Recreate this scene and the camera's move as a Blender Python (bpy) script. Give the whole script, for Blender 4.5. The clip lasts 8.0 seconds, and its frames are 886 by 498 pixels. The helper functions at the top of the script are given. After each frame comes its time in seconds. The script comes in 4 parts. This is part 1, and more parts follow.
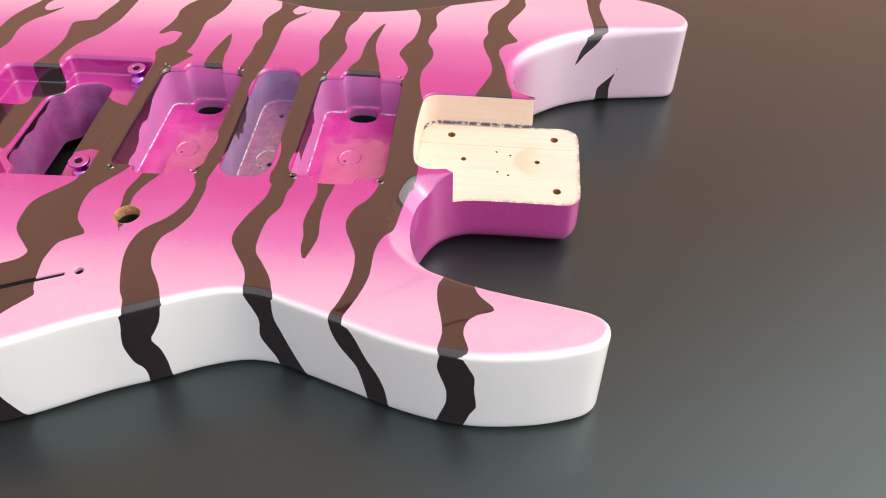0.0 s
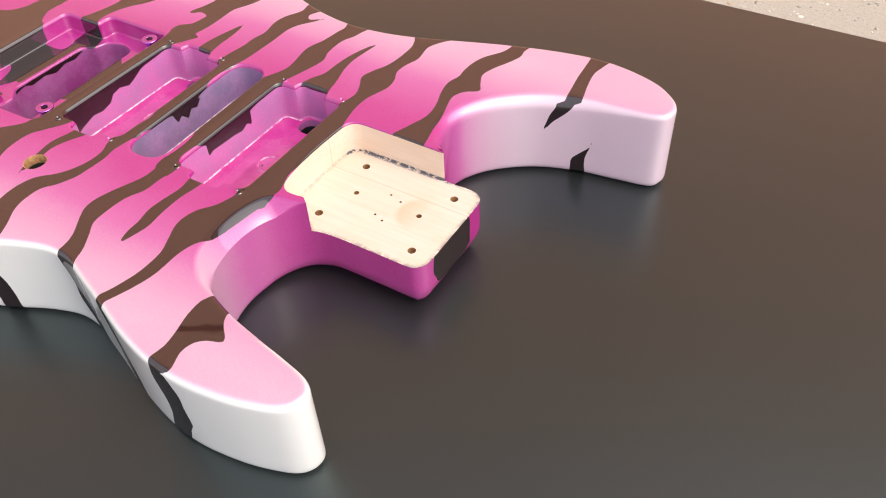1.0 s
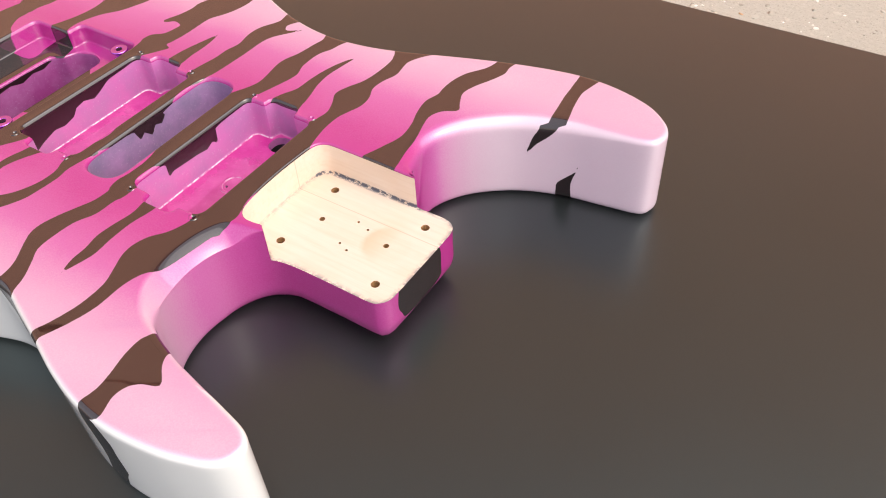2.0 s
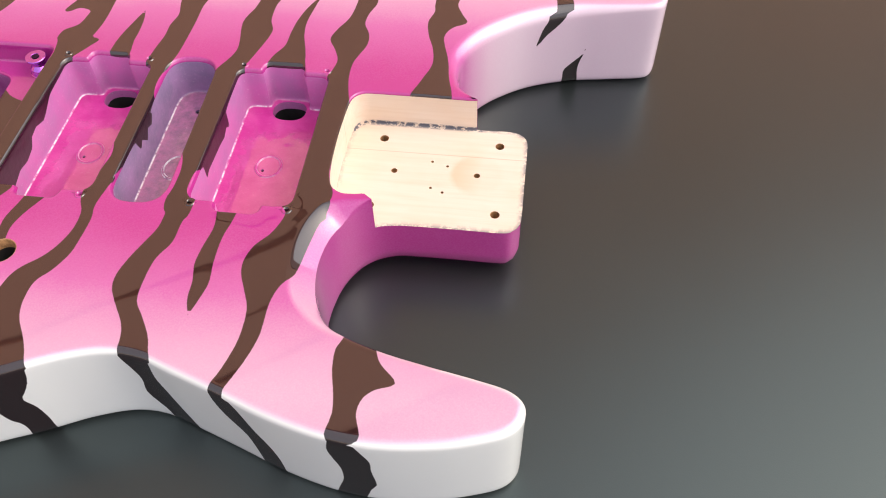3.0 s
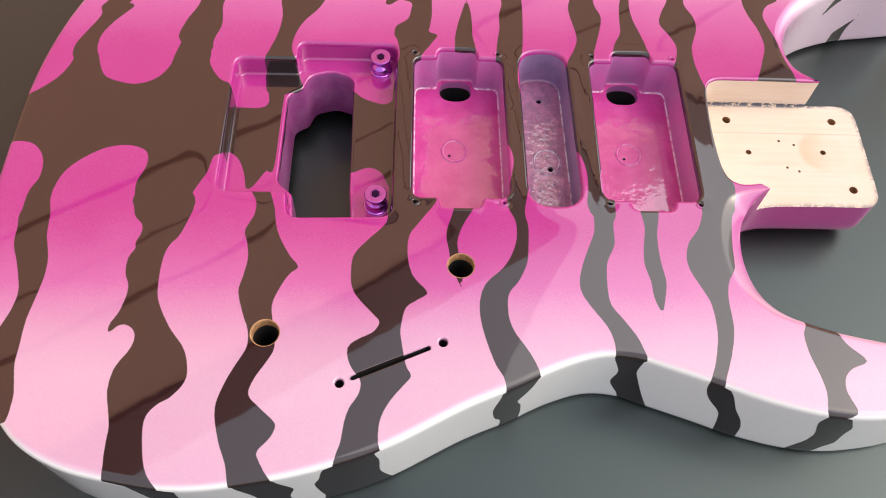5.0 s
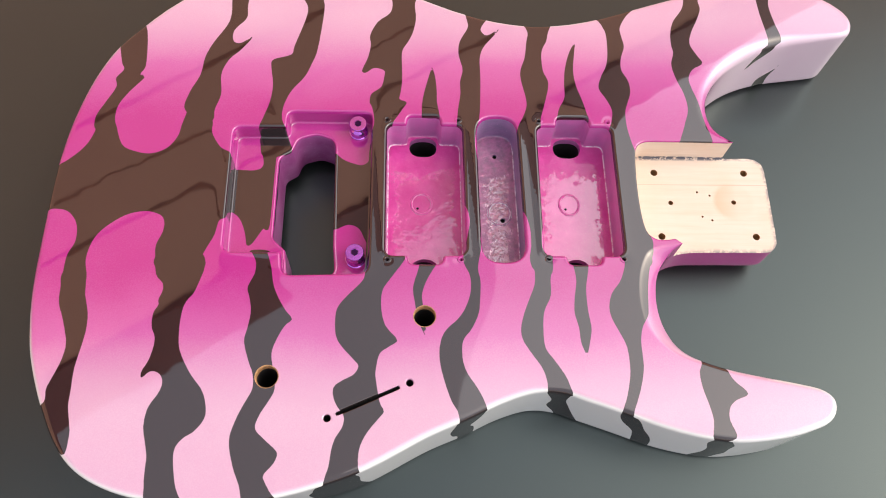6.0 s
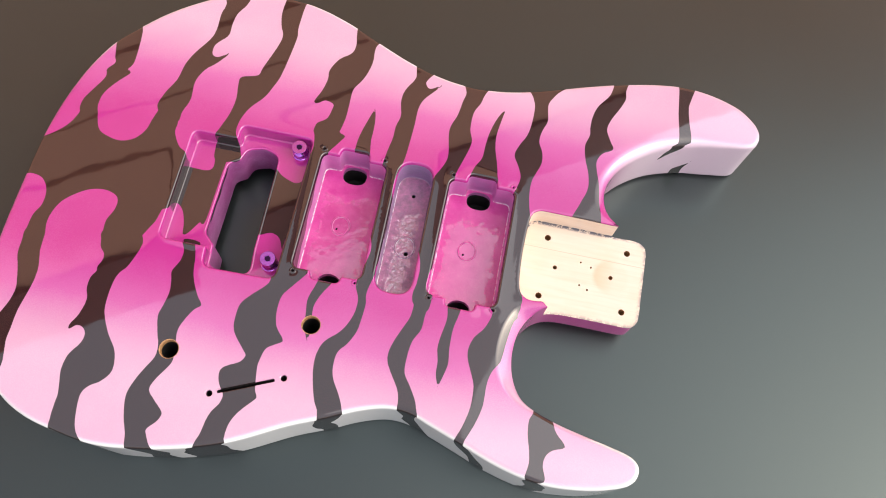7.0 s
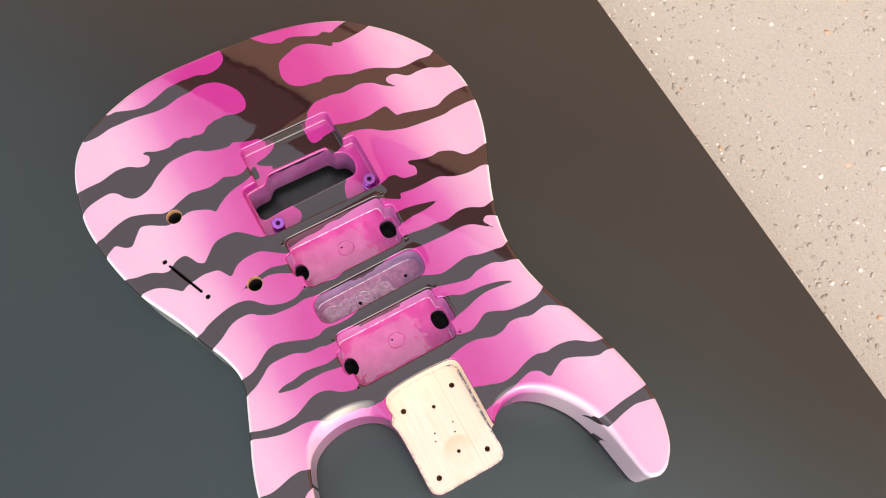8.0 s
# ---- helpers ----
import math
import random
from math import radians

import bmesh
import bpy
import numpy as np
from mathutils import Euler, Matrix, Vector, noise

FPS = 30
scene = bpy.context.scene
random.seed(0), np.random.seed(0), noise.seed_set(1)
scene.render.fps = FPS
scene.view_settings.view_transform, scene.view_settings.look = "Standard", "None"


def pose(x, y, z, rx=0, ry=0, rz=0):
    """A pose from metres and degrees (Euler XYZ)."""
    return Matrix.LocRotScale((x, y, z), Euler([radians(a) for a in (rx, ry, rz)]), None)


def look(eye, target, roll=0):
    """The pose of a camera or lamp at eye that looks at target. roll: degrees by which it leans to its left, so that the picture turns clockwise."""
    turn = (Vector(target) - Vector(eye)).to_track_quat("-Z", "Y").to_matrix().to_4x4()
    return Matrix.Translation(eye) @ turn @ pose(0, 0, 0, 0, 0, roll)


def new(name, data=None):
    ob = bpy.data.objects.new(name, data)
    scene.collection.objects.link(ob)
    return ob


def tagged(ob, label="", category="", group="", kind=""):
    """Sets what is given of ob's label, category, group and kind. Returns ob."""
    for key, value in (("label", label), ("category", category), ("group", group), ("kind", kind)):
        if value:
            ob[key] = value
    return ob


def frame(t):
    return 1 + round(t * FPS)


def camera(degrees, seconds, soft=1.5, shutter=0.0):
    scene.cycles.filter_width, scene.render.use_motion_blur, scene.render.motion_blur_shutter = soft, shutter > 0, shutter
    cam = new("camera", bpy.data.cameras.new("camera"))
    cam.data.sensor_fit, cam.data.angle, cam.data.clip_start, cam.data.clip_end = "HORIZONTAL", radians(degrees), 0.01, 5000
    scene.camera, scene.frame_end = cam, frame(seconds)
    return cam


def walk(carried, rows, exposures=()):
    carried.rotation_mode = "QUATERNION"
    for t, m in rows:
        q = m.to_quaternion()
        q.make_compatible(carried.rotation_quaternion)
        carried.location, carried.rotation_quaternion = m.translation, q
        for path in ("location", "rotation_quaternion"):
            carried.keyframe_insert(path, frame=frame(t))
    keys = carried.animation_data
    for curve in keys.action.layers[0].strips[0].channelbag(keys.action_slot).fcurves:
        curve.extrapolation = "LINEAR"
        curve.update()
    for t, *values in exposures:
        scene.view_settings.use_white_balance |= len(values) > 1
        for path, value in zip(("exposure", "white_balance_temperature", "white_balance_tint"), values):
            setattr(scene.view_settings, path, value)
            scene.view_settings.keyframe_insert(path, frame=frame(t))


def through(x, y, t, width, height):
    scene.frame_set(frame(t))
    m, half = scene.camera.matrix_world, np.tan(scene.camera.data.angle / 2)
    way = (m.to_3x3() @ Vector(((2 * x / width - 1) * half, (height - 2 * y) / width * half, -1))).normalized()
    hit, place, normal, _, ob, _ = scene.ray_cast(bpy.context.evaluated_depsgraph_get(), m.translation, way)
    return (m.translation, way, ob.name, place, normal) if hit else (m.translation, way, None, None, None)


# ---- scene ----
cam = camera(55.5, 8.0, soft=1.0)
PATH = [
    (0, (0.117, -0.306, 0.273), (-0.005, 1.11, -1.135), 0.2),
    (0.5, (0.201, -0.289, 0.3), (-0.321, 1.037, -1.104), -2.4),
    (1, (0.296, -0.226, 0.282), (-0.487, 0.961, -1.124), -3.1),
    (1.2, (0.319, -0.198, 0.273), (-0.572, 0.92, -1.126), -4.3),
    (2.3, (0.270, -0.190, 0.274), (-0.448, 1.012, -1.149), -2.6),
    (2.5, (0.233, -0.213, 0.274), (-0.304, 1.044, -1.185), -2.1),
    (3, (0.154, -0.232, 0.28), (-0.028, 0.984, -1.298), -1.9),
    (3.5, (0.081, -0.23, 0.292), (-0.026, 0.919, -1.342), -2.8),
    (4, (-0.02, -0.239, 0.274), (-0.027, 0.947, -1.336), 0.7),
    (4.2, (-0.05, -0.241, 0.263), (-0.034, 0.959, -1.337), 1.6),
    (5.3, (-0.049, -0.212, 0.365), (0.036, 0.698, -1.414), 5.3),
    (5.5, (-0.045, -0.207, 0.385), (0.045, 0.686, -1.402), 5.5),
    (6, (-0.04, -0.196, 0.422), (0.048, 0.594, -1.413), 6.1),
    (6.5, (-0.012, -0.178, 0.466), (0.049, 0.523, -1.406), 7.8),
    (7, (0.04, -0.179, 0.502), (0.008, 0.521, -1.372), 9.1),
    (7.2, (0.057, -0.18, 0.518), (-0.108, 0.484, -1.361), 5.3),
    (7.3, (0.06, -0.177, 0.522), (-0.132, 0.476, -1.359), 6.9),
    (7.5, (0.07, -0.143, 0.54), (-0.251, 0.413, -1.354), 1.4),
    (7.7, (0.106, -0.112, 0.564), (-0.391, 0.358, -1.316), -3.9),
    (7.8, (0.137, -0.107, 0.573), (-0.426, 0.365, -1.287), -1.3),
    (8, (0.175, -0.06, 0.603), (-0.386, 0.339, -1.275), 6.7),
]
walk(cam, [(t, look(eye, target, roll)) for t, eye, target, roll in PATH], exposures=[(0, 0.29, 6400, 10), (3.5, 0.26, 6400, 10), (4.5, 0.18, 6400, 10), (6, 0.18, 6400, 10), (7.3, 0.33, 6400, 10), (8, 0.3, 6400, 10)])

# ---------------------------------------------------------------- light
MM = 0.001
SUN_AZ, SUN_EL = radians(90), radians(46)      # from +y towards +x
to_sun = Vector((math.sin(SUN_AZ) * math.cos(SUN_EL), math.cos(SUN_AZ) * math.cos(SUN_EL), math.sin(SUN_EL)))
world = bpy.data.worlds.new("sky")
scene.world = world
world.use_nodes = True
wn = world.node_tree
sky = wn.nodes.new("ShaderNodeTexSky")
sky.sky_type = "NISHITA"
sky.sun_disc = False
sky.sun_elevation, sky.sun_rotation = SUN_EL, SUN_AZ
sky.air_density, sky.dust_density, sky.ozone_density = 1.0, 8.0, 1.0
wn.nodes["Background"].inputs["Strength"].default_value = 0.15
haze = wn.nodes.new("ShaderNodeMix")                # thin white cloud over the whole sky
haze.data_type = "RGBA"
haze.inputs[0].default_value = 0.37
haze.inputs[7].default_value = (10.0, 9.4, 9.4, 1)
wn.links.new(sky.outputs[0], haze.inputs[6])
wn.links.new(haze.outputs[2], wn.nodes["Background"].inputs["Color"])
sun = new("sun", bpy.data.lights.new("sun", "SUN"))
sun.data.energy, sun.data.angle, sun.data.color = 0.95, radians(84), (1.0, 0.98, 0.965)
sun.matrix_world = look(to_sun * 20, (0, 0, 0))


# ---------------------------------------------------------------- materials
def nodes_of(name):
    m = bpy.data.materials.new(name)
    m.use_nodes = True
    t = m.node_tree
    return m, t, t.nodes["Principled BSDF"]


def noise_tex(t, scale, detail=4.0, rough=0.55, coord=None):
    n = t.nodes.new("ShaderNodeTexNoise")
    n.inputs["Scale"].default_value, n.inputs["Detail"].default_value, n.inputs["Roughness"].default_value = scale, detail, rough
    if coord is None:
        coord = t.nodes.new("ShaderNodeTexCoord").outputs["Object"]
    t.links.new(coord, n.inputs["Vector"])
    return n


def ramp(t, source, stops):
    r = t.nodes.new("ShaderNodeValToRGB")
    els = r.color_ramp.elements
    while len(els) < len(stops):
        els.new(0.5)
    for e, (at, c) in zip(els, stops):
        e.position, e.color = at, (*c, 1)
    t.links.new(source, r.inputs["Fac"])
    return r


def mix(t, fac, a, b, blend="MIX"):
    n = t.nodes.new("ShaderNodeMix")
    n.data_type, n.blend_type = "RGBA", blend
    for sock, v in ((n.inputs[0], fac), (n.inputs[6], a), (n.inputs[7], b)):
        if hasattr(v, "links"):
            t.links.new(v, sock)
        else:
            sock.default_value = v if not isinstance(v, tuple) else (*v, 1)
    return n.outputs[2]


def span(t, source, a, b, c=0.0, d=1.0):
    n = t.nodes.new("ShaderNodeMapRange")
    n.inputs["From Min"].default_value, n.inputs["From Max"].default_value = a, b
    n.inputs["To Min"].default_value, n.inputs["To Max"].default_value = c, d
    t.links.new(source, n.inputs["Value"])
    return n.outputs["Result"]


def math_node(t, op, a, b):
    n = t.nodes.new("ShaderNodeMath")
    n.operation = op
    for sock, v in ((n.inputs[0], a), (n.inputs[1], b)):
        if hasattr(v, "links"):
            t.links.new(v, sock)
        else:
            sock.default_value = v
    return n.outputs[0]


def bump(t, bsdf, height, strength, distance, socket="Normal"):
    n = t.nodes.new("ShaderNodeBump")
    n.inputs["Strength"].default_value, n.inputs["Distance"].default_value = strength, distance
    t.links.new(height, n.inputs["Height"])
    t.links.new(n.outputs[0], bsdf.inputs[socket])
    return n


def attribute(t, name):
    n = t.nodes.new("ShaderNodeAttribute")
    n.attribute_name = name
    return n.outputs["Fac"]


BLACK_PAINT = (0.015, 0.0045, 0.0055)
BURST = [(0.0, (0.86, 0.87, 0.865)), (0.12, (0.76, 0.66, 0.74)), (0.35, (0.61, 0.36, 0.52)), (0.65, (0.51, 0.115, 0.365)), (1.0, (0.415, 0.017, 0.235))]


def lacquer():
    """Airbrushed pink burst with black tiger stripes under clear lacquer."""
    m, t, b = nodes_of("striped_lacquer")
    co = t.nodes.new("ShaderNodeTexCoord").outputs["Object"]
    fine, broad = noise_tex(t, 1500, 2, 0.6, co), noise_tex(t, 22, 3, 0.5, co)
    burst = attribute(t, "burst")
    speck = math_node(t, "MULTIPLY", span(t, fine.outputs["Fac"], 0.3, 0.7, -0.05, 0.05), math_node(t, "MULTIPLY", burst, 1.0))
    cloud = span(t, broad.outputs["Fac"], 0.3, 0.7, -0.05, 0.05)
    level = math_node(t, "ADD", math_node(t, "ADD", burst, speck), math_node(t, "MULTIPLY", cloud, burst))
    pink = ramp(t, level, BURST)
    ragged = span(t, noise_tex(t, 700, 2, 0.6, co).outputs["Fac"], 0.3, 0.7, -0.05, 0.05)
    edge = math_node(t, "ADD", attribute(t, "stripe"), ragged)
    mask = span(t, edge, -0.12, 0.12, 1.0, 0.0)
    t.links.new(mix(t, mask, pink.outputs[0], BLACK_PAINT), b.inputs["Base Color"])
    b.inputs["Roughness"].default_value = 0.42
    b.inputs["Specular IOR Level"].default_value = 0.12
    b.inputs["Coat Weight"].default_value, b.inputs["Coat Roughness"].default_value, b.inputs["Coat IOR"].default_value = 1.0, 0.025, 1.92
    wave = noise_tex(t, 38, 2, 0.4, co)
    bump(t, b, wave.outputs["Fac"], 0.05, 0.0012, "Coat Normal")
    return m


def cavity_paint(name, deep, pink_gleam, primer_a, primer_b, wrinkled, scuffed=0.95):
    """Uneven, runny lacquer in the routed cavities, with grey primer showing on the walls."""
    m, t, b = nodes_of(name)
    co = t.nodes.new("ShaderNodeTexCoord").outputs["Object"]
    patch, grain = noise_tex(t, 330 if wrinkled else 75, 4, 0.6, co), noise_tex(t, 900, 3, 0.7, co)
    # paler pink patches imitate sky mirrored in pooled lacquer, finer in the slot
    base = mix(t, span(t, patch.outputs["Fac"], 0.36, 0.72), deep, pink_gleam)
    base = mix(t, span(t, grain.outputs["Fac"], 0.58, 0.72, 0.0, 0.12), base, (0.62, 0.40, 0.58))
    up = t.nodes.new("ShaderNodeSeparateXYZ")
    t.links.new(t.nodes.new("ShaderNodeNewGeometry").outputs["Normal"], up.inputs[0])
    z = t.nodes.new("ShaderNodeSeparateXYZ")
    t.links.new(co, z.inputs[0])
    wall = span(t, up.outputs["Z"], 0.35, 0.9, 1.0, 0.0)
    primer = mix(t, span(t, noise_tex(t, 60, 4, 0.6, co).outputs["Fac"], 0.35, 0.68), primer_a, primer_b)
    primer = mix(t, span(t, grain.outputs["Fac"], 0.6, 0.7, 0.0, 0.22), primer, (0.72, 0.66, 0.74))
    base = mix(t, wall, base, primer)
    # bare scuffed line where wall and floor meet
    worn = math_node(t, "MULTIPLY", math_node(t, "MULTIPLY", span(t, up.outputs["Z"], 0.35, 0.6), span(t, up.outputs["Z"], 0.97, 0.8)), span(t, noise_tex(t, 300, 4, 0.7, co).outputs["Fac"], 0.38, 0.55, 0.0, scuffed))
    flank = math_node(t, "ABSOLUTE", z.outputs["Y"], 0.0)
    worn = math_node(t, "MULTIPLY", worn, span(t, flank, 0.0368, 0.0378, 1.0, 0.15))
    base = mix(t, worn, base, (0.82, 0.78, 0.84))
    mask = span(t, attribute(t, "stripe"), -0.15, 0.15, 1.0, 0.0)
    t.links.new(mix(t, mask, base, BLACK_PAINT), b.inputs["Base Color"])
    b.inputs["Roughness"].default_value = 0.4
    b.inputs["Coat Roughness"].default_value, b.inputs["Coat IOR"].default_value = 0.04, 2.3
    bump(t, b, noise_tex(t, 260, 3, 0.55, co).outputs["Fac"], 0.3, 0.0006)
    # pools of level lacquer with ragged shores; in the narrow slot they break up into drops
    ragged = span(t, noise_tex(t, 330 if wrinkled else 230, 6, 0.7, co).outputs["Fac"], 0.3, 0.7, -5.5, 5.5)
    shore = math_node(t, "ADD", attribute(t, "inside"), ragged)
    pool = span(t, shore, 4.0, 4.6)
    t.links.new(span(t, pool, 0.0, 1.0, 0.25, 1.0), b.inputs["Coat Weight"])
    ripple = span(t, noise_tex(t, 420 if wrinkled else 240, 2, 0.5, co).outputs["Fac"], 0.3, 0.7, 0.0, 0.8 if wrinkled else 0.15)
    bump(t, b, math_node(t, "ADD", span(t, shore, 3.4, 5.0), ripple), 0.7 if wrinkled else 0.22, 0.0009, "Coat Normal")
    return m


def bare_wood():
    m, t, b = nodes_of("bare_maple")
    co = t.nodes.new("ShaderNodeTexCoord").outputs["Object"]
    mp = t.nodes.new("ShaderNodeMapping")
    mp.inputs["Scale"].default_value = (0.06, 1.0, 1.0)
    t.links.new(co, mp.inputs[0])
    grain, blotch = noise_tex(t, 520, 5, 0.6, mp.outputs[0]), noise_tex(t, 40, 3, 0.5, co)
    base = ramp(t, grain.outputs["Fac"], [(0.25, (0.69, 0.57, 0.46)), (0.5, (0.73, 0.62, 0.52)), (0.8, (0.76, 0.66, 0.57))]).outputs[0]
    base = mix(t, span(t, blotch.outputs["Fac"], 0.4, 0.75, 0.0, 0.45), base, (0.72, 0.53, 0.39))
    base = mix(t, math_node(t, "MULTIPLY", attribute(t, "stain"), 0.8), base, (0.66, 0.44, 0.29))
    flat = t.nodes.new("ShaderNodeSeparateXYZ")
    t.links.new(co, flat.inputs[0])
    seam = math_node(t, "ABSOLUTE", math_node(t, "SUBTRACT", flat.outputs["Y"], 0.0118), 0.0)
    base = mix(t, span(t, seam, 0.00012, 0.0003, 0.5, 0.0), base, (0.42, 0.30, 0.20))
    dirt = attribute(t, "dirt")
    smear = math_node(t, "MULTIPLY", dirt, span(t, noise_tex(t, 420, 4, 0.7, co).outputs["Fac"], 0.42, 0.54, 0.0, 1.7))
    base = mix(t, smear, base, (0.13, 0.13, 0.16))
    t.links.new(base, b.inputs["Base Color"])
    b.inputs["Roughness"].default_value = 0.6
    bump(t, b, grain.outputs["Fac"], 0.25, 0.0004)
    return m


def plain(name, color, rough, metal=0.0, grain=300.0, amount=0.25, relief=0.1, coat=0.0):
    m, t, b = nodes_of(name)
    n = noise_tex(t, grain, 4, 0.6)
    dark = tuple(c * (1 - amount) for c in color)
    lite = tuple(min(1.0, c * (1 + amount)) for c in color)
    t.links.new(ramp(t, n.outputs["Fac"], [(0.3, dark), (0.7, lite)]).outputs[0], b.inputs["Base Color"])
    b.inputs["Roughness"].default_value, b.inputs["Metallic"].default_value, b.inputs["Coat Weight"].default_value = rough, metal, coat
    bump(t, b, n.outputs["Fac"], relief, 0.5 / grain)
    return m


def board_paint():
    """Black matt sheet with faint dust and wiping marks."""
    m, t, b = nodes_of("black_board")
    co = t.nodes.new("ShaderNodeTexCoord").outputs["Object"]
    broad, fine = noise_tex(t, 5, 4, 0.5, co), noise_tex(t, 1800, 2, 0.6, co)
    t.links.new(ramp(t, broad.outputs["Fac"], [(0.3, (0.010, 0.012, 0.012)), (0.7, (0.014, 0.016, 0.016))]).outputs[0], b.inputs["Base Color"])
    t.links.new(span(t, broad.outputs["Fac"], 0.3, 0.7, 0.31, 0.36), b.inputs["Roughness"])
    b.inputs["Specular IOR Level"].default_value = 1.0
    # blue-green sheen colour, set to offset the brown wall's reflection
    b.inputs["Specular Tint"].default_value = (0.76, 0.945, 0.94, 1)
    bump(t, b, fine.outputs["Fac"], 0.12, 0.0002)
    return m


def concrete():
    m, t, b = nodes_of("exposed_aggregate")
    co = t.nodes.new("ShaderNodeTexCoord").outputs["Object"]
    a, c = noise_tex(t, 9, 5, 0.6, co), noise_tex(t, 260, 5, 0.7, co)
    base = mix(t, a.outputs["Fac"], (0.39, 0.37, 0.315), (0.46, 0.44, 0.385))
    base = mix(t, span(t, c.outputs["Fac"], 0.35, 0.7), base, (0.49, 0.47, 0.415))
    sand = noise_tex(t, 620, 4, 0.7, co)
    base = mix(t, span(t, sand.outputs["Fac"], 0.46, 0.32, 0.0, 0.7), base, (0.25, 0.235, 0.19))
    base = mix(t, span(t, sand.outputs["Fac"], 0.62, 0.72, 0.0, 0.7), base, (0.74, 0.72, 0.66))
    rust = noise_tex(t, 55, 3, 0.6, co)
    base = mix(t, span(t, rust.outputs["Fac"], 0.68, 0.78, 0.0, 0.55), base, (0.55, 0.33, 0.15))
    t.links.new(base, b.inputs["Base Color"])
    b.inputs["Roughness"].default_value = 0.85
    bump(t, b, c.outputs["Fac"], 0.4, 0.002)
    return m


def pebble_paint():
    m, t, b = nodes_of("pebbles")
    geo = t.nodes.new("ShaderNodeNewGeometry")
    r = ramp(t, geo.outputs["Random Per Island"], [(0.0, (0.33, 0.31, 0.26)), (0.25, (0.40, 0.38, 0.32)), (0.6, (0.46, 0.44, 0.38)), (0.84, (0.52, 0.50, 0.44)), (0.88, (0.78, 0.76, 0.70)), (0.96, (0.80, 0.78, 0.73)), (0.975, (0.55, 0.34, 0.17)), (1.0, (0.56, 0.36, 0.20))])
    n = noise_tex(t, 400, 3, 0.6)
    t.links.new(mix(t, span(t, n.outputs["Fac"], 0.3, 0.7, 0.0, 0.35), r.outputs[0], (0.50, 0.48, 0.41)), b.inputs["Base Color"])
    b.inputs["Roughness"].default_value = 0.7
    return m


def siding_paint():
    m, t, b = nodes_of("brown_siding")
    co = t.nodes.new("ShaderNodeTexCoord").outputs["Object"]
    mp = t.nodes.new("ShaderNodeMapping")
    mp.inputs["Scale"].default_value = (0.15, 1.0, 1.0)
    t.links.new(co, mp.inputs[0])
    grain, stain = noise_tex(t, 40, 4, 0.6, mp.outputs[0]), noise_tex(t, 0.8, 3, 0.5, co)
    base = mix(t, grain.outputs["Fac"], (0.74, 0.40, 0.28), (0.82, 0.455, 0.32))
    base = mix(t, span(t, stain.outputs["Fac"], 0.4, 0.7, 0.0, 0.3), base, (0.60, 0.34, 0.24))
    t.links.new(base, b.inputs["Base Color"])
    b.inputs["Roughness"].default_value = 0.8
    bump(t, b, grain.outputs["Fac"], 0.3, 0.003)
    return m


LACQUER = lacquer()
CAVITY = cavity_paint("cavity_lacquer", (0.52, 0.022, 0.26), (0.64, 0.075, 0.35), (0.46, 0.19, 0.44), (0.60, 0.17, 0.47), False)
THROUGH = cavity_paint("tremolo_hole_lacquer", (0.40, 0.03, 0.22), (0.46, 0.06, 0.28), (0.30, 0.05, 0.23), (0.42, 0.15, 0.38), False)
CAVITY_MARK = cavity_paint("cutter_mark_lacquer", (0.52, 0.022, 0.26), (0.64, 0.075, 0.35), (0.46, 0.12, 0.36), (0.60, 0.14, 0.40), False, 0.25)
CAVITY_GREY = cavity_paint("cavity_lacquer_thin", (0.28, 0.12, 0.23), (0.54, 0.18, 0.36), (0.22, 0.17, 0.30), (0.38, 0.22, 0.44), True)
WOOD = bare_wood()
RAW_RIM = plain("raw_wood_rim", (0.36, 0.20, 0.09), 0.7, grain=600, amount=0.4)
# near-black colour painted deep inside holes, in place of their shade
HOLE_SHADE = plain("hole_shade", (0.012, 0.011, 0.012), 0.8)
PURPLE = plain("purple_anodised", (0.62, 0.20, 0.84), 0.2, 1.0, grain=800, amount=0.1, relief=0.03)
SOCKET_SHADE = plain("socket_shade", (0.03, 0.005, 0.05), 0.4, 0.8)
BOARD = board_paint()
CONCRETE, PEBBLE, SIDING = concrete(), pebble_paint(), siding_paint()
FASCIA = plain("dark_red_fascia", (0.18, 0.045, 0.04), 0.6, grain=20)
JOINT = plain("dark_joint", (0.03, 0.022, 0.018), 0.9, grain=60)


# ---------------------------------------------------------------- mesh helpers
def part(name, data, material, parent=None, label="", smooth=True, sharp=40):
    """Links a bmesh or mesh as one object, under a thing or a part if one is given."""
    if isinstance(data, bmesh.types.BMesh):
        bm, data = data, bpy.data.meshes.new(name)
        bm.to_mesh(data)
        bm.free()
    if not data.materials:
        data.materials.append(material)
    if smooth:
        data.shade_smooth()
        data.set_sharp_from_angle(angle=radians(sharp))
    ob = new(name, data)
    ob.parent = parent
    if label:
        ob["label"] = label
    return ob


def mesh_of(name, verts, faces):
    me = bpy.data.meshes.new(name)
    me.from_pydata([tuple(v) for v in verts], [], faces)
    me.update()
    return me


def welded(verts, faces):
    """Joins corners that lie in one place."""
    key, place, kept = {}, [], []
    for v in verts:
        k = (round(v[0] * 1e6), round(v[1] * 1e6), round(v[2] * 1e6))
        if k not in key:
            key[k] = len(kept)
            kept.append(v)
        place.append(key[k])
    out = []
    for f in faces:
        g = []
        for i in f:
            if place[i] not in g:
                g.append(place[i])
        if len(g) > 2:
            out.append(g)
    return kept, out


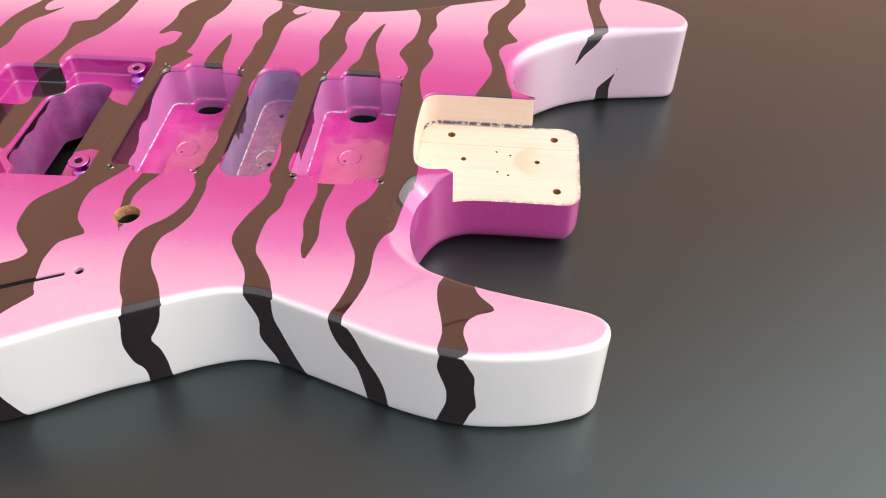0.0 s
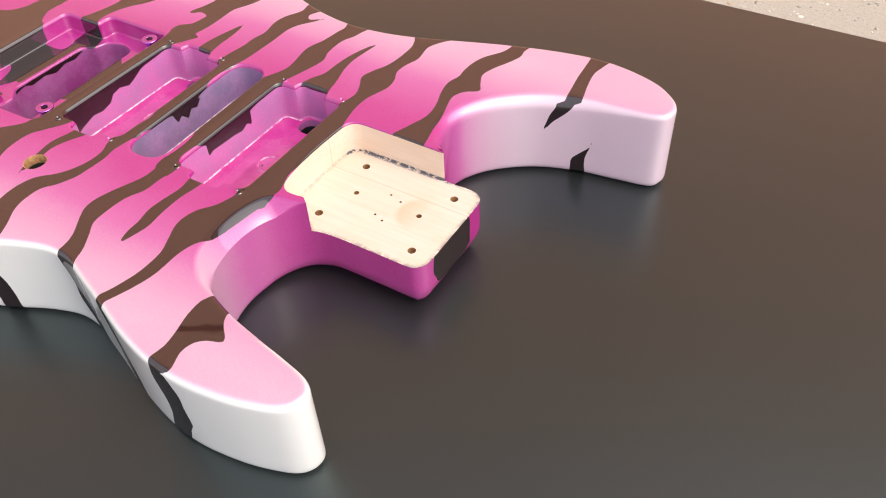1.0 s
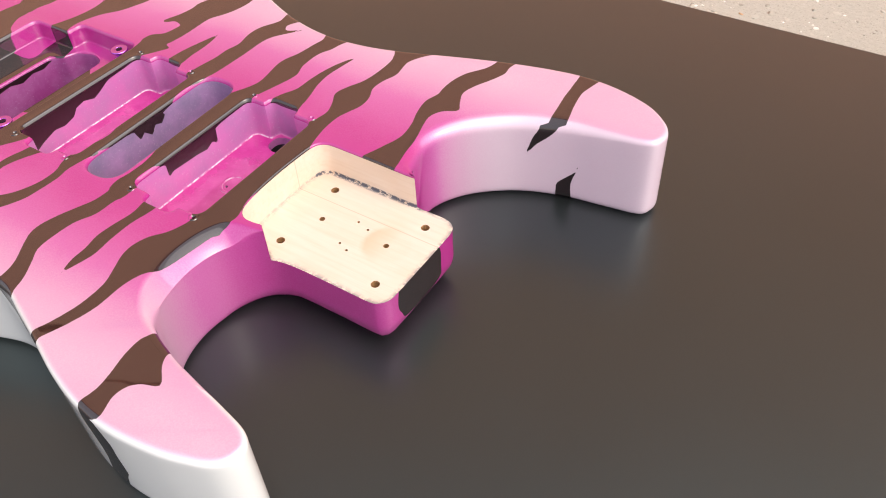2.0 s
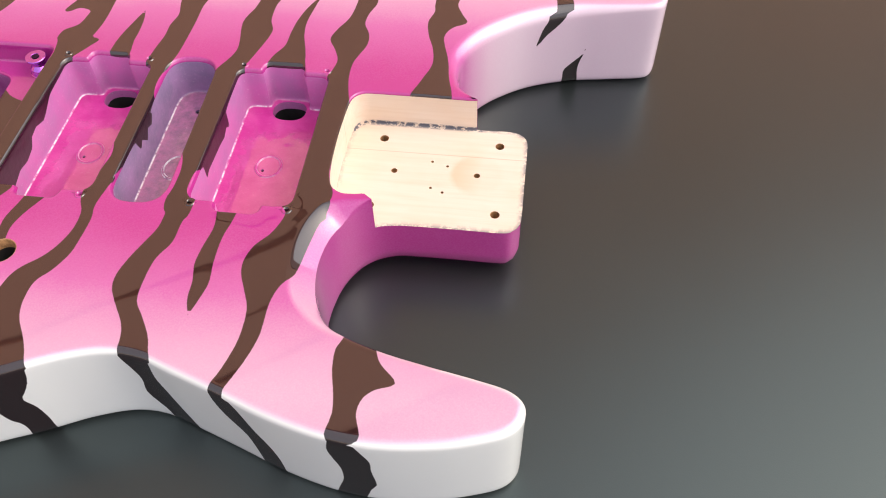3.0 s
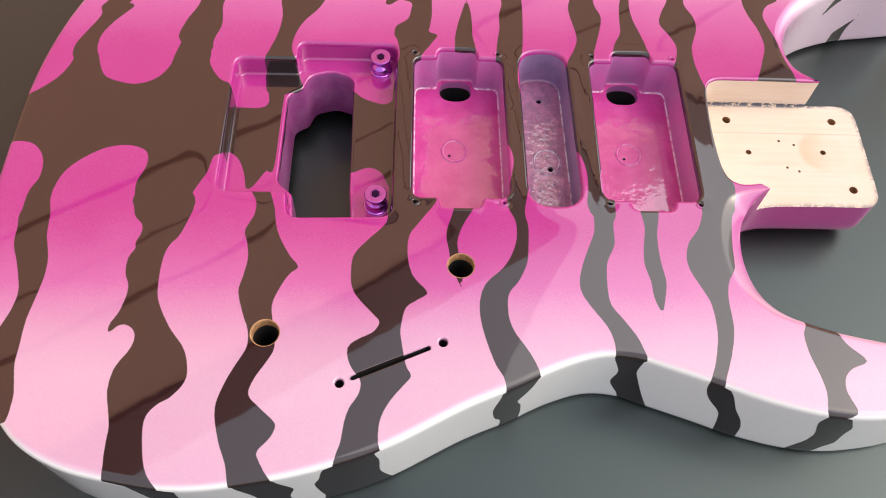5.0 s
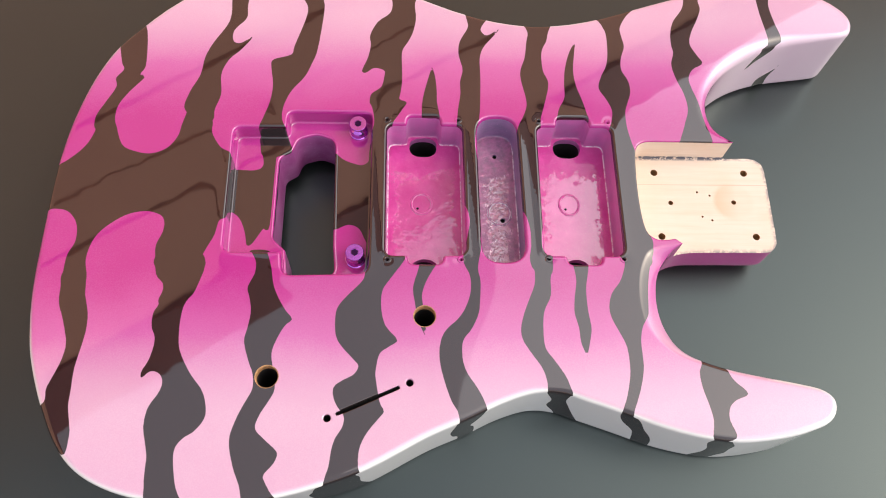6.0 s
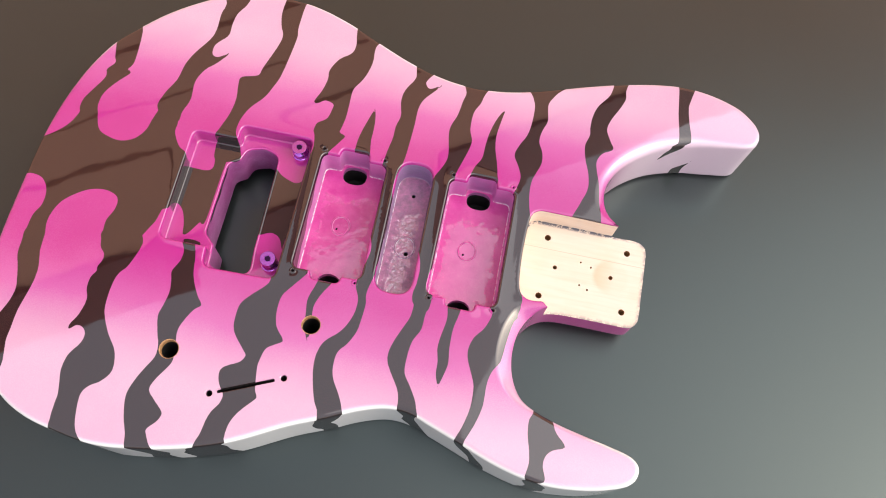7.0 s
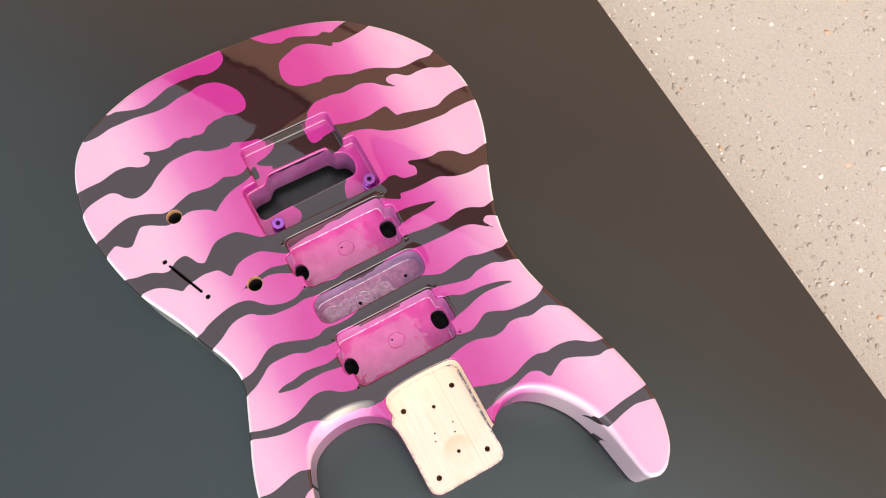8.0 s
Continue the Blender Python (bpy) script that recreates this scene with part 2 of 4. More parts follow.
def set_float(me, name, values):
    a = me.attributes.new(name, "FLOAT", "POINT")
    a.data.foreach_set("value", np.asarray(values, np.float32))


def curve_through(points, n=6, closed=True):
    """A smooth curve through the points."""
    p = np.array(points, float)
    count, out = len(p), []
    for i in range(count if closed else count - 1):
        if closed:
            a, b, c, d = p[i - 1], p[i], p[(i + 1) % count], p[(i + 2) % count]
        else:
            a, b, c, d = p[max(i - 1, 0)], p[i], p[i + 1], p[min(i + 2, count - 1)]
        for u in np.arange(n) / n:
            out.append(0.5 * (2 * b + (c - a) * u + (2 * a - 5 * b + 4 * c - d) * u * u + (3 * b - a - 3 * c + d) * u**3))
    if not closed:
        out.append(p[-1])
    return np.array(out)


def even(loop, step, closed=True):
    """The loop with corners at even steps along it."""
    p = np.vstack([loop, loop[:1]]) if closed else loop
    s = np.r_[0, np.cumsum(np.hypot(*np.diff(p, axis=0).T))]
    at = np.linspace(0, s[-1], max(8, int(round(s[-1] / step))) + 1)
    if closed:
        at = at[:-1]
    return np.stack([np.interp(at, s, p[:, 0]), np.interp(at, s, p[:, 1])], 1)


def rounded(corners, step=1.2, n=5):
    """A closed loop of (x, y, radius) corners, counter-clockwise or clockwise."""
    out, count = [], len(corners)
    for i in range(count):
        a, b, c = (np.array(corners[(i + k) % count][:2], float) for k in (-1, 0, 1))
        r = corners[i][2]
        u, v = (a - b) / np.linalg.norm(a - b), (c - b) / np.linalg.norm(c - b)
        half = np.arccos(np.clip(u @ v, -1, 1)) / 2
        d = min(r / np.tan(half), 0.49 * np.linalg.norm(a - b), 0.49 * np.linalg.norm(c - b))
        p, q = b + u * d, b + v * d
        for k in np.arange(n + 1) / n:
            out.append((1 - k) ** 2 * p + 2 * k * (1 - k) * b + k * k * q)
    return even(np.array(out), step)


def area(loop):
    x, y = loop.T
    return 0.5 * np.sum(x * np.roll(y, -1) - np.roll(x, -1) * y)


def normals_in(loop):
    """The direction into the loop at each corner."""
    d = np.roll(loop, -1, 0) - np.roll(loop, 1, 0)
    n = np.stack([-d[:, 1], d[:, 0]], 1) / np.maximum(np.hypot(*d.T), 1e-9)[:, None]
    return n if area(loop) > 0 else -n


def inset(loop, by):
    return loop + normals_in(loop) * np.reshape(by, (-1, 1))


def distance(points, loop):
    """Signed distance from the loop, negative inside."""
    points, out = np.asarray(points, float), []
    a, b = loop, np.roll(loop, -1, 0)
    ab = b - a
    len2 = np.maximum((ab**2).sum(1), 1e-12)
    for i in range(0, len(points), 4000):
        p = points[i : i + 4000, None, :]
        ap = p - a
        u = np.clip((ap * ab).sum(-1) / len2, 0, 1)
        d = np.sqrt(((ap - u[..., None] * ab) ** 2).sum(-1)).min(1)
        up = (a[:, 1] > p[..., 1]) != (b[:, 1] > p[..., 1])
        with np.errstate(divide="ignore", invalid="ignore"):
            x = a[:, 0] + (p[..., 1] - a[:, 1]) / ab[:, 1] * ab[:, 0]
        odd = (up & (p[..., 0] < x)).sum(1) % 2 == 1
        out.append(np.where(odd, -d, d))
    return np.concatenate(out)


def sheet(outer, holes, step):
    """Triangles that fill the outer loop but for the holes. Millimetres, flat."""
    from mathutils.geometry import delaunay_2d_cdt
    lo, hi = outer.min(0), outer.max(0)
    gx, gy = np.meshgrid(np.arange(lo[0], hi[0], step), np.arange(lo[1], hi[1], step))
    gx[::2] += step / 2
    grid = np.stack([gx.ravel(), gy.ravel()], 1)
    keep = distance(grid, outer) < -0.6 * step
    for h in holes:
        near = keep & (np.abs(grid - h.mean(0)).max(1) < np.ptp(h, axis=0).max())
        idx = np.flatnonzero(near)
        if len(idx):
            keep[idx] &= distance(grid[idx], h) > 0.6 * step
    pts, edges = [], []
    for loop in (outer, *holes):
        k = len(pts)
        pts += [Vector(p) for p in loop.tolist()]
        edges += [(k + i, k + (i + 1) % len(loop)) for i in range(len(loop))]
    pts += [Vector(p) for p in grid[keep].tolist()]
    v, _, f, _, _, _ = delaunay_2d_cdt(pts, edges, [], 0, 1e-5)
    v = np.array([tuple(q) for q in v])
    mid = np.array([v[list(t)].mean(0) for t in f])
    ok = distance(mid, outer) < 0
    for h in holes:
        near = np.flatnonzero(ok & (np.abs(mid - h.mean(0)).max(1) < np.ptp(h, axis=0).max()))
        if len(near):
            ok[near] &= distance(mid[near], h) > 0
    faces = []
    for t, good in zip(f, ok):
        if good:
            a, b, c = v[t[0]], v[t[1]], v[t[2]]
            turn = (b[0] - a[0]) * (c[1] - a[1]) - (b[1] - a[1]) * (c[0] - a[0])
            faces.append(list(t) if turn > 0 else list(t)[::-1])
    return v, faces


class Shape:
    """Collects corners in millimetres and faces."""

    def __init__(self):
        self.v, self.f = [], []

    def ring(self, loop, z):
        k = len(self.v)
        zz = np.broadcast_to(z, len(loop))
        self.v += [(x * MM, y * MM, h * MM) for (x, y), h in zip(loop, zz)]
        return list(range(k, k + len(loop)))

    def bridge(self, a, b, flip=False, closed=True):
        n = len(a)
        for i in range(n if closed else n - 1):
            j = (i + 1) % n
            q = [a[i], a[j], b[j], b[i]]
            self.f.append(q[::-1] if flip else q)

    def fill(self, outer, holes, z, step, down=False):
        v, f = sheet(outer, holes, step)
        k = len(self.v)
        self.v += [(x * MM, y * MM, z * MM) for x, y in v]
        self.f += [[k + i for i in (t[::-1] if down else t)] for t in f]

    def mesh(self, name):
        return mesh_of(name, *welded(self.v, self.f))


def turned(profile, n=24):
    """A lathed solid from (radius, height) rows in millimetres, closed at both ends."""
    bm = bmesh.new()
    rings = []
    for r, z in profile:
        rings.append([bm.verts.new((r * MM * math.cos(2 * math.pi * i / n), r * MM * math.sin(2 * math.pi * i / n), z * MM)) for i in range(n)])
    for a, b in zip(rings, rings[1:]):
        for i in range(n):
            bm.faces.new((a[i], a[(i + 1) % n], b[(i + 1) % n], b[i]))
    bm.faces.new(rings[0][::-1])
    bm.faces.new(rings[-1])
    return bm


def box(bm, x0, x1, y0, y1, z0, z1, bevel=0.0):
    r = bmesh.ops.create_cube(bm, size=1)
    for v in r["verts"]:
        v.co = ((x0 + x1) / 2 + v.co.x * (x1 - x0), (y0 + y1) / 2 + v.co.y * (y1 - y0), (z0 + z1) / 2 + v.co.z * (z1 - z0))
    if bevel:
        edges = {e for v in r["verts"] for e in v.link_edges}
        bmesh.ops.bevel(bm, geom=list(edges), offset=bevel, segments=2, affect="EDGES", profile=0.6)
    return bm


def circle(x, y, r, n=20):
    a = np.arange(n) / n * 2 * np.pi
    return np.stack([x + r * np.cos(a), y + r * np.sin(a)], 1)


# ---------------------------------------------------------------- ground, board, house wall
GROUND, BOARD_EDGE = -0.062, 0.297
bm = bmesh.new()
bmesh.ops.create_grid(bm, x_segments=2, y_segments=2, size=400)
ground = part("ground", bm, CONCRETE, smooth=False)
ground.location.z = GROUND
tagged(ground, "cream exposed-aggregate concrete ground", "ground", kind="structure")

bm = box(bmesh.new(), -1.05, 1.39, -0.36, BOARD_EDGE, GROUND, 0.0, 0.0012)
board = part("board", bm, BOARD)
tagged(board, "large matt black board lying on the concrete", "board")


def pebble_field():
    """Small stones set in the concrete beyond the board."""
    rng = np.random.default_rng(5)
    bm = bmesh.new()
    bmesh.ops.create_icosphere(bm, subdivisions=1, radius=1)
    base = np.array([v.co for v in bm.verts])
    tris = [[v.index for v in f.verts] for f in bm.faces]
    bm.free()
    verts, faces = [], []
    for _ in range(30000):
        x, y = rng.uniform(-0.7, 1.6), BOARD_EDGE + 0.004 + rng.uniform(0, 1) ** 1.6 * 1.3
        r = 0.0008 + 0.0021 * rng.random() ** 2.4
        s = np.array([rng.uniform(0.7, 1.4), rng.uniform(0.7, 1.3), rng.uniform(0.14, 0.3)]) * r
        a = rng.uniform(0, 6.28)
        p = base * (1 + 0.25 * (rng.random((len(base), 1)) - 0.5)) * s
        p = np.stack([p[:, 0] * np.cos(a) - p[:, 1] * np.sin(a), p[:, 0] * np.sin(a) + p[:, 1] * np.cos(a), p[:, 2]], 1) + (x, y, GROUND + 0.02 * r)
        k = len(verts)
        verts += p.tolist()
        faces += [[k + i for i in t] for t in tris]
    ob = part("pebbles", mesh_of("pebbles", verts, faces), PEBBLE, sharp=80)
    tagged(ob, "cream and tan pebbles set in the concrete", "pebbles", kind="stuff")


pebble_field()

# the house whose wall is mirrored in the lacquer: foot of the wall runs along y = 0.63 x + const
WALL_DIST, WALL_TOP, WALL_TURN = 2.1, 5.5, math.atan(0.63)


def house_wall():
    """Wide brown boards one above the other, with open joints between them."""
    ob = part("wall_north", box(bmesh.new(), -14, 14, 0.03, 0.3, GROUND, WALL_TOP - 0.02), JOINT, smooth=False)
    ob.matrix_world = Matrix.Rotation(WALL_TURN, 4, "Z") @ Matrix.Translation((0, WALL_DIST, 0))
    tagged(ob, "tall brown boarded house wall with dark joints", "wall", kind="structure")
    levels = [(GROUND, 0.0), (2.66, 0.035), (3.08, 0.02), (3.5, 0.05), (4.6, 0.01)]
    for (z0, g0), (z1, g1) in zip(levels, levels[1:]):
        part("board", box(bmesh.new(), -14, 14, 0.0, 0.029, z0 + g0 / 2, z1 - g1 / 2), SIDING, ob, smooth=False)
    part("fascia", box(bmesh.new(), -14, 14, -0.03, 0.029, 4.605, WALL_TOP), FASCIA, ob, "dark red fascia board", smooth=False)


house_wall()


# ---------------------------------------------------------------- the guitar body: plan in millimetres, x along the strings
UPPER_BOUT = [(-215.5, -20), (-214.5, 10), (-211.5, 34.5), (-206.5, 55.5), (-200.5, 72), (-193.5, 85), (-184, 96.5), (-170, 111), (-154.5, 123), (-138, 132.5), (-120, 138), (-103, 140.5), (-80, 138.5), (-56, 131), (-31, 119.5), (-11, 111), (9, 105), (28, 102.5), (46, 103.5)]
UPPER_HORN = [(63, 107), (83, 113.5), (102, 120), (120, 125.5), (141, 130.5), (160, 133), (178, 131.5), (196, 126), (207, 118), (211.5, 111), (211.5, 104.5), (207, 99), (190, 96), (171, 93), (152, 86.5), (138, 77.5), (128.5, 68), (122.5, 57), (121.5, 46), (125, 36), (130, 29.5)]
NECK_HEEL = [(133, 28), (136, 28), (146, 28), (150.5, 26.5), (153, 23), (153.5, 17), (153.5, 0), (153.5, -17), (153, -22.5), (150.5, -26), (146, -27.5), (125, -27.5), (105, -28), (95, -31), (88, -38)]
LOWER_HORN = [(83.5, -48), (82.5, -62), (86, -76), (94, -86.5), (110, -93), (127, -97), (142, -100), (154, -103), (159.5, -107.5), (159.5, -113.5), (155.5, -118.5), (147.5, -122), (134, -125.5), (115, -127.5), (98, -126), (80, -121.5), (62, -115), (45, -109)]
LOWER_BOUT = [(33, -105), (20, -104.5), (5, -109), (-11, -116.5), (-30, -124.5), (-57, -138.5), (-80, -146.5), (-103, -151.5), (-127, -154), (-150, -151), (-168, -146.5), (-183, -138.5), (-193.5, -127), (-201.5, -112), (-208, -96), (-212.5, -80), (-215.5, -55)]
TOP, POCKET_FLOOR = 44.5, 27.5
TOP_STRIPES, WALL_STRIPES = [], []
TOP_STRIPES.append(((-222.5, 5.5), (-211, 13), (-202, 22.5), (-198, 33), (-196, 41.5), (-189.5, 36.5), (-184, 23.5), (-176.5, 19.5), (-168.5, 18.5), (-161, 22), (-156.5, 29), (-155, 37), (-151, 47.5), (-140.5, 39), (-139.5, 31), (-134.5, 22.5), (-128.5, 17.5), (-128.5, 0.5), (-128.5, -16), (-131.5, -19), (-133, -26.5), (-135.5, -32), (-138, -39), (-137.5, -50), (-147.5, -54.5), (-157.5, -49), (-159.5, -40.5), (-160.5, -32.5), (-158, -25), (-158, -19), (-161, -15.5), (-168, -14), (-176.5, -16), (-185.5, -22.5), (-190.5, -29.5), (-192.5, -39.5), (-191, -50.5), (-201, -50.5), (-202, -45), (-201.5, -37), (-199, -31), (-199, -24), (-201, -18.5), (-205.5, -14), (-212, -13), (-221, -14)))  # trunk
TOP_STRIPES.append(((-193, 91), (-191, 74.5), (-189, 69), (-192.5, 63.5), (-191.5, 58), (-196, 48), (-199.5, 39.5), (-198, 31.5), (-187.5, 30), (-189.5, 38), (-189, 46.5), (-184.5, 55), (-177.5, 64.5), (-181.5, 65.5), (-179.5, 67.5), (-178, 74.5), (-181.5, 98.5)))  # T1
TOP_STRIPES.append(((-141, 139), (-135.5, 127), (-136.5, 118), (-136, 107), (-137.5, 99), (-144, 87), (-147.5, 77.5), (-149, 66), (-153.5, 55), (-154.5, 44), (-140.5, 38), (-139.5, 45), (-137, 54.5), (-138, 67), (-134.5, 76.5), (-129, 82.5), (-123, 91.5), (-129.5, 87), (-133.5, 88.5), (-133.5, 95.5), (-127.5, 103.5), (-127.5, 111.5), (-126.5, 120.5), (-122, 130), (-122, 143.5)))  # T2
TOP_STRIPES.append(((-97.5, 143), (-99.5, 129), (-97.5, 118.5), (-94.5, 108.5), (-100.5, 86), (-102, 80), (-111.5, 76.5), (-112, 71), (-110.5, 60.5), (-111.5, 50), (-114.5, 39.5), (-116, 33.5), (-114.5, 23), (-100.5, 25), (-101.5, 32.5), (-104.5, 39.5), (-104, 48), (-100.5, 57), (-94, 66), (-90.5, 75), (-88, 84), (-85.5, 110), (-86.5, 119), (-86.5, 132), (-86.5, 143.5)))  # T3
TOP_STRIPES.append(((-202, -46.5), (-202, -53.5), (-201.5, -61.5), (-199, -68), (-196.5, -75.5), (-195, -82), (-196, -89.5), (-199, -98), (-200.5, -102.5), (-200.5, -108.5), (-206, -113.5), (-189.5, -131.5), (-187, -123.5), (-188, -117), (-189.5, -110), (-189.5, -102.5), (-189.5, -93), (-188, -83), (-187, -74.5), (-187.5, -66.5), (-190, -57.5), (-192, -46.5)))  # B1
TOP_STRIPES.append(((-160, -38), (-155, -51.5), (-154.5, -55.5), (-156, -60), (-155.5, -62.5), (-157.5, -66.5), (-157.5, -73), (-155.5, -78), (-155.5, -83), (-157, -89.5), (-159.5, -94.5), (-159, -98), (-156.5, -95), (-153.5, -94.5), (-150.5, -96.5), (-149.5, -100.5), (-151, -105), (-154.5, -111), (-155.5, -119), (-154, -126), (-152.5, -132.5), (-152.5, -137.5), (-152, -146), (-149.5, -156), (-128, -159), (-131.5, -155.5), (-137, -149), (-139.5, -142), (-141, -130.5), (-138, -125), (-133, -121.5), (-129, -115.5), (-129.5, -108.5), (-132, -102.5), (-137.5, -95.5), (-143, -85.5), (-144.5, -78), (-144.5, -67.5), (-143, -61), (-139, -54.5), (-137, -37.5)))  # B2
TOP_STRIPES.append(((-117.5, -30.5), (-114.5, -35.5), (-112, -40.5), (-112, -46), (-113.5, -50), (-115, -54), (-113.5, -59.5), (-112.5, -66), (-113.5, -74), (-114.5, -80.5), (-111.5, -90.5), (-109.5, -95.5), (-109, -102.5), (-112.5, -110), (-115.5, -117), (-117.5, -126), (-115, -137), (-111.5, -145.5), (-107.5, -158), (-94, -155), (-98.5, -147.5), (-101.5, -142), (-101, -140), (-97.5, -136), (-96, -132), (-97.5, -129.5), (-102.5, -125), (-106.5, -120.5), (-105, -114.5), (-101.5, -108.5), (-99, -102.5), (-100.5, -93), (-101.5, -85.5), (-99, -78), (-96, -72.5), (-93, -69.5), (-96.5, -65), (-100.5, -58), (-103, -51.5), (-104.5, -43), (-107, -35), (-108, -30.5)))  # B3
TOP_STRIPES.append(((-49.5, 136.5), (-49.5, 123.5), (-48, 115), (-49.5, 108.5), (-56, 102.5), (-60, 93.5), (-59.5, 87), (-61, 78.5), (-64, 70), (-61.5, 69), (-57.5, 72), (-52, 70.5), (-52, 66.5), (-53.5, 60), (-59, 55), (-58, 47.5), (-55, 39.5), (-50.5, 35.5), (-47, 43), (-44, 52.5), (-42.5, 62.5), (-42.5, 72.5), (-42.5, 83), (-39, 90), (-36.5, 96.5), (-35, 105.5), (-35.5, 116), (-32.5, 127.5)))  # T4a
TOP_STRIPES.append(((-58.5, 52.5), (-58, 47), (-57, 42), (-57, 36), (-59.5, 26), (-59.5, -11), (-60, -36.5), (-59, -44.5), (-38, -38.5), (-45, -38.5), (-47.5, -33), (-47, 23.5), (-47.5, 34.5), (-46.5, 39), (-42, 46.5), (-41, 51.5)))  # T4b
TOP_STRIPES.append(((-58.5, -39.5), (-60, -49), (-67, -57), (-72, -63.5), (-73, -71), (-71.5, -80), (-63.5, -89.5), (-61.5, -92), (-63.5, -96), (-69, -99), (-72.5, -102), (-72.5, -106.5), (-70.5, -111), (-67.5, -115), (-68, -120), (-71, -125), (-72.5, -130), (-73.5, -137.5), (-75, -142.5), (-76, -151.5), (-59, -145), (-60.5, -138), (-60.5, -132), (-59.5, -127.5), (-56.5, -122), (-52, -116.5), (-49.5, -113), (-51.5, -109), (-53.5, -98), (-53.5, -93.5), (-52, -86.5), (-48.5, -83.5), (-44, -80.5), (-44.5, -78.5), (-49.5, -72.5), (-51.5, -64), (-51, -55), (-47, -48.5), (-40.5, -37)))  # B4
TOP_STRIPES.append(((-26.5, 73), (-29, 64), (-31, 55.5), (-32, 47.5), (-31, 38), (-23, 39.5), (-24, 51), (-24, 57), (-24.5, 65), (-26, 72.5)))  # U1
TOP_STRIPES.append(((-31.5, -35.5), (-34, -44.5), (-36.5, -53.5), (-35.5, -62), (-34.5, -68.5), (-33, -73), (-31, -77.5), (-31, -78), (-30.5, -72.5), (-32, -61), (-32, -56), (-29.5, -49), (-25, -41), (-22, -33.5)))  # V1
TOP_STRIPES.append(((-8.5, 118), (-7, 105.5), (-6.5, 99.5), (-11, 90.5), (-12, 82), (-10, 72), (-11.5, 64), (-11.5, 56), (-13, 46), (-14, 34.5), (-14.5, 25.5), (-14, 5.5), (-12, -5), (-8.5, -16), (-9.5, -25.5), (-11, -34), (-5, -38), (-3.5, -30), (-2.5, -20.5), (-1.5, -9.5), (0.5, -6), (0.5, 10), (-1.5, 14), (-3.5, 18), (-4.5, 26), (-3.5, 35), (-1.5, 44), (-0.5, 66.5), (-0.5, 78.5), (1.5, 86), (7, 93.5), (11, 99), (4, 94.5), (1, 97), (1, 100), (5.5, 111)))  # T5
TOP_STRIPES.append(((-10.5, -30.5), (-12, -40), (-9, -47.5), (-9, -56), (-11.5, -63.5), (-15, -69), (-21.5, -75.5), (-24, -82.5), (-24, -90.5), (-22, -99.5), (-19, -108.5), (-16, -114), (-13.5, -124), (-1.5, -120), (-3.5, -110), (-7, -102.5), (-11.5, -95.5), (-13.5, -88.5), (-13, -80), (-9, -74.5), (-5.5, -67), (-4.5, -60), (-4, -50), (-5, -43), (-3, -28.5)))  # B5
TOP_STRIPES.append(((24.5, 107), (26.5, 97), (25.5, 90.5), (24, 80), (21, 69), (23.5, 53), (22.5, 45.5), (18.5, 36.5), (16.5, 27.5), (15.5, 17.5), (15.5, 3.5), (16, -6), (19.5, -14.5), (21.5, -22.5), (21.5, -32), (20.5, -38.5), (22.5, -44.5), (30.5, -47), (31.5, -37.5), (28.5, -35.5), (27, -31.5), (27.5, -23), (30.5, -15), (30.5, 1), (30.5, 33.5), (30.5, 41), (32, 46.5), (36, 63), (33.5, 72), (33.5, 84), (36.5, 91), (38, 97.5), (42, 111)))  # T6
TOP_STRIPES.append(((21, -38), (22.5, -44.5), (22, -52), (19.5, -58.5), (16.5, -66), (14.5, -73.5), (15, -79.5), (19, -86.5), (23, -92.5), (25, -98), (25.5, -104), (26, -110.5), (36.5, -107.5), (35.5, -101), (33.5, -96), (29, -89), (25.5, -83.5), (25, -74.5), (26, -65.5), (29.5, -58), (30, -50), (30.5, -44), (31.5, -36)))  # B6
TOP_STRIPES.append(((52, 91), (48, 82), (45.5, 72.5), (44.5, 63.5), (44, 54.5), (40.5, 47), (40, 38), (55, 39), (55, 46), (53.5, 53), (51, 62), (50, 71), (51, 80.5), (52.5, 90.5)))  # U2
TOP_STRIPES.append(((40.5, -34), (41.5, -41.5), (42.5, -49.5), (41, -59), (40.5, -66.5), (42, -73.5), (42.5, -81), (44.5, -87), (45, -87), (47, -79.5), (48, -73.5), (47, -64.5), (47, -54), (48.5, -46), (49.5, -39.5), (51, -33.5)))  # V2
TOP_STRIPES.append(((65, 112.5), (68, 103), (70, 97), (70, 85.5), (68.5, 76), (65, 68.5), (63, 61), (66.5, 54), (69, 47), (68, 40), (66, 31), (65.5, -3), (66, -29), (66, -38.5), (80.5, -41), (81.5, -34.5), (82.5, -28.5), (79, -19), (78.5, -2.5), (79.5, 18), (77.5, 28), (76, 37), (76, 45.5), (77.5, 51), (80, 58.5), (79.5, 66), (76.5, 73), (77, 80.5), (79.5, 88.5), (78.5, 96), (78.5, 101.5), (82.5, 109), (89, 118)))  # T7
TOP_STRIPES.append(((68, -35.5), (67, -42), (64, -50), (59.5, -56), (57.5, -62.5), (58, -68.5), (61, -75.5), (64, -83), (64.5, -93), (63.5, -100), (61.5, -107.5), (59.5, -112.5), (58, -118.5), (63.5, -118.5), (64.5, -113.5), (66.5, -108.5), (69, -101.5), (71, -92.5), (71, -81), (72.5, -73.5), (76, -67.5), (77, -63), (78, -53.5), (79.5, -44), (82, -31.5)))  # B7
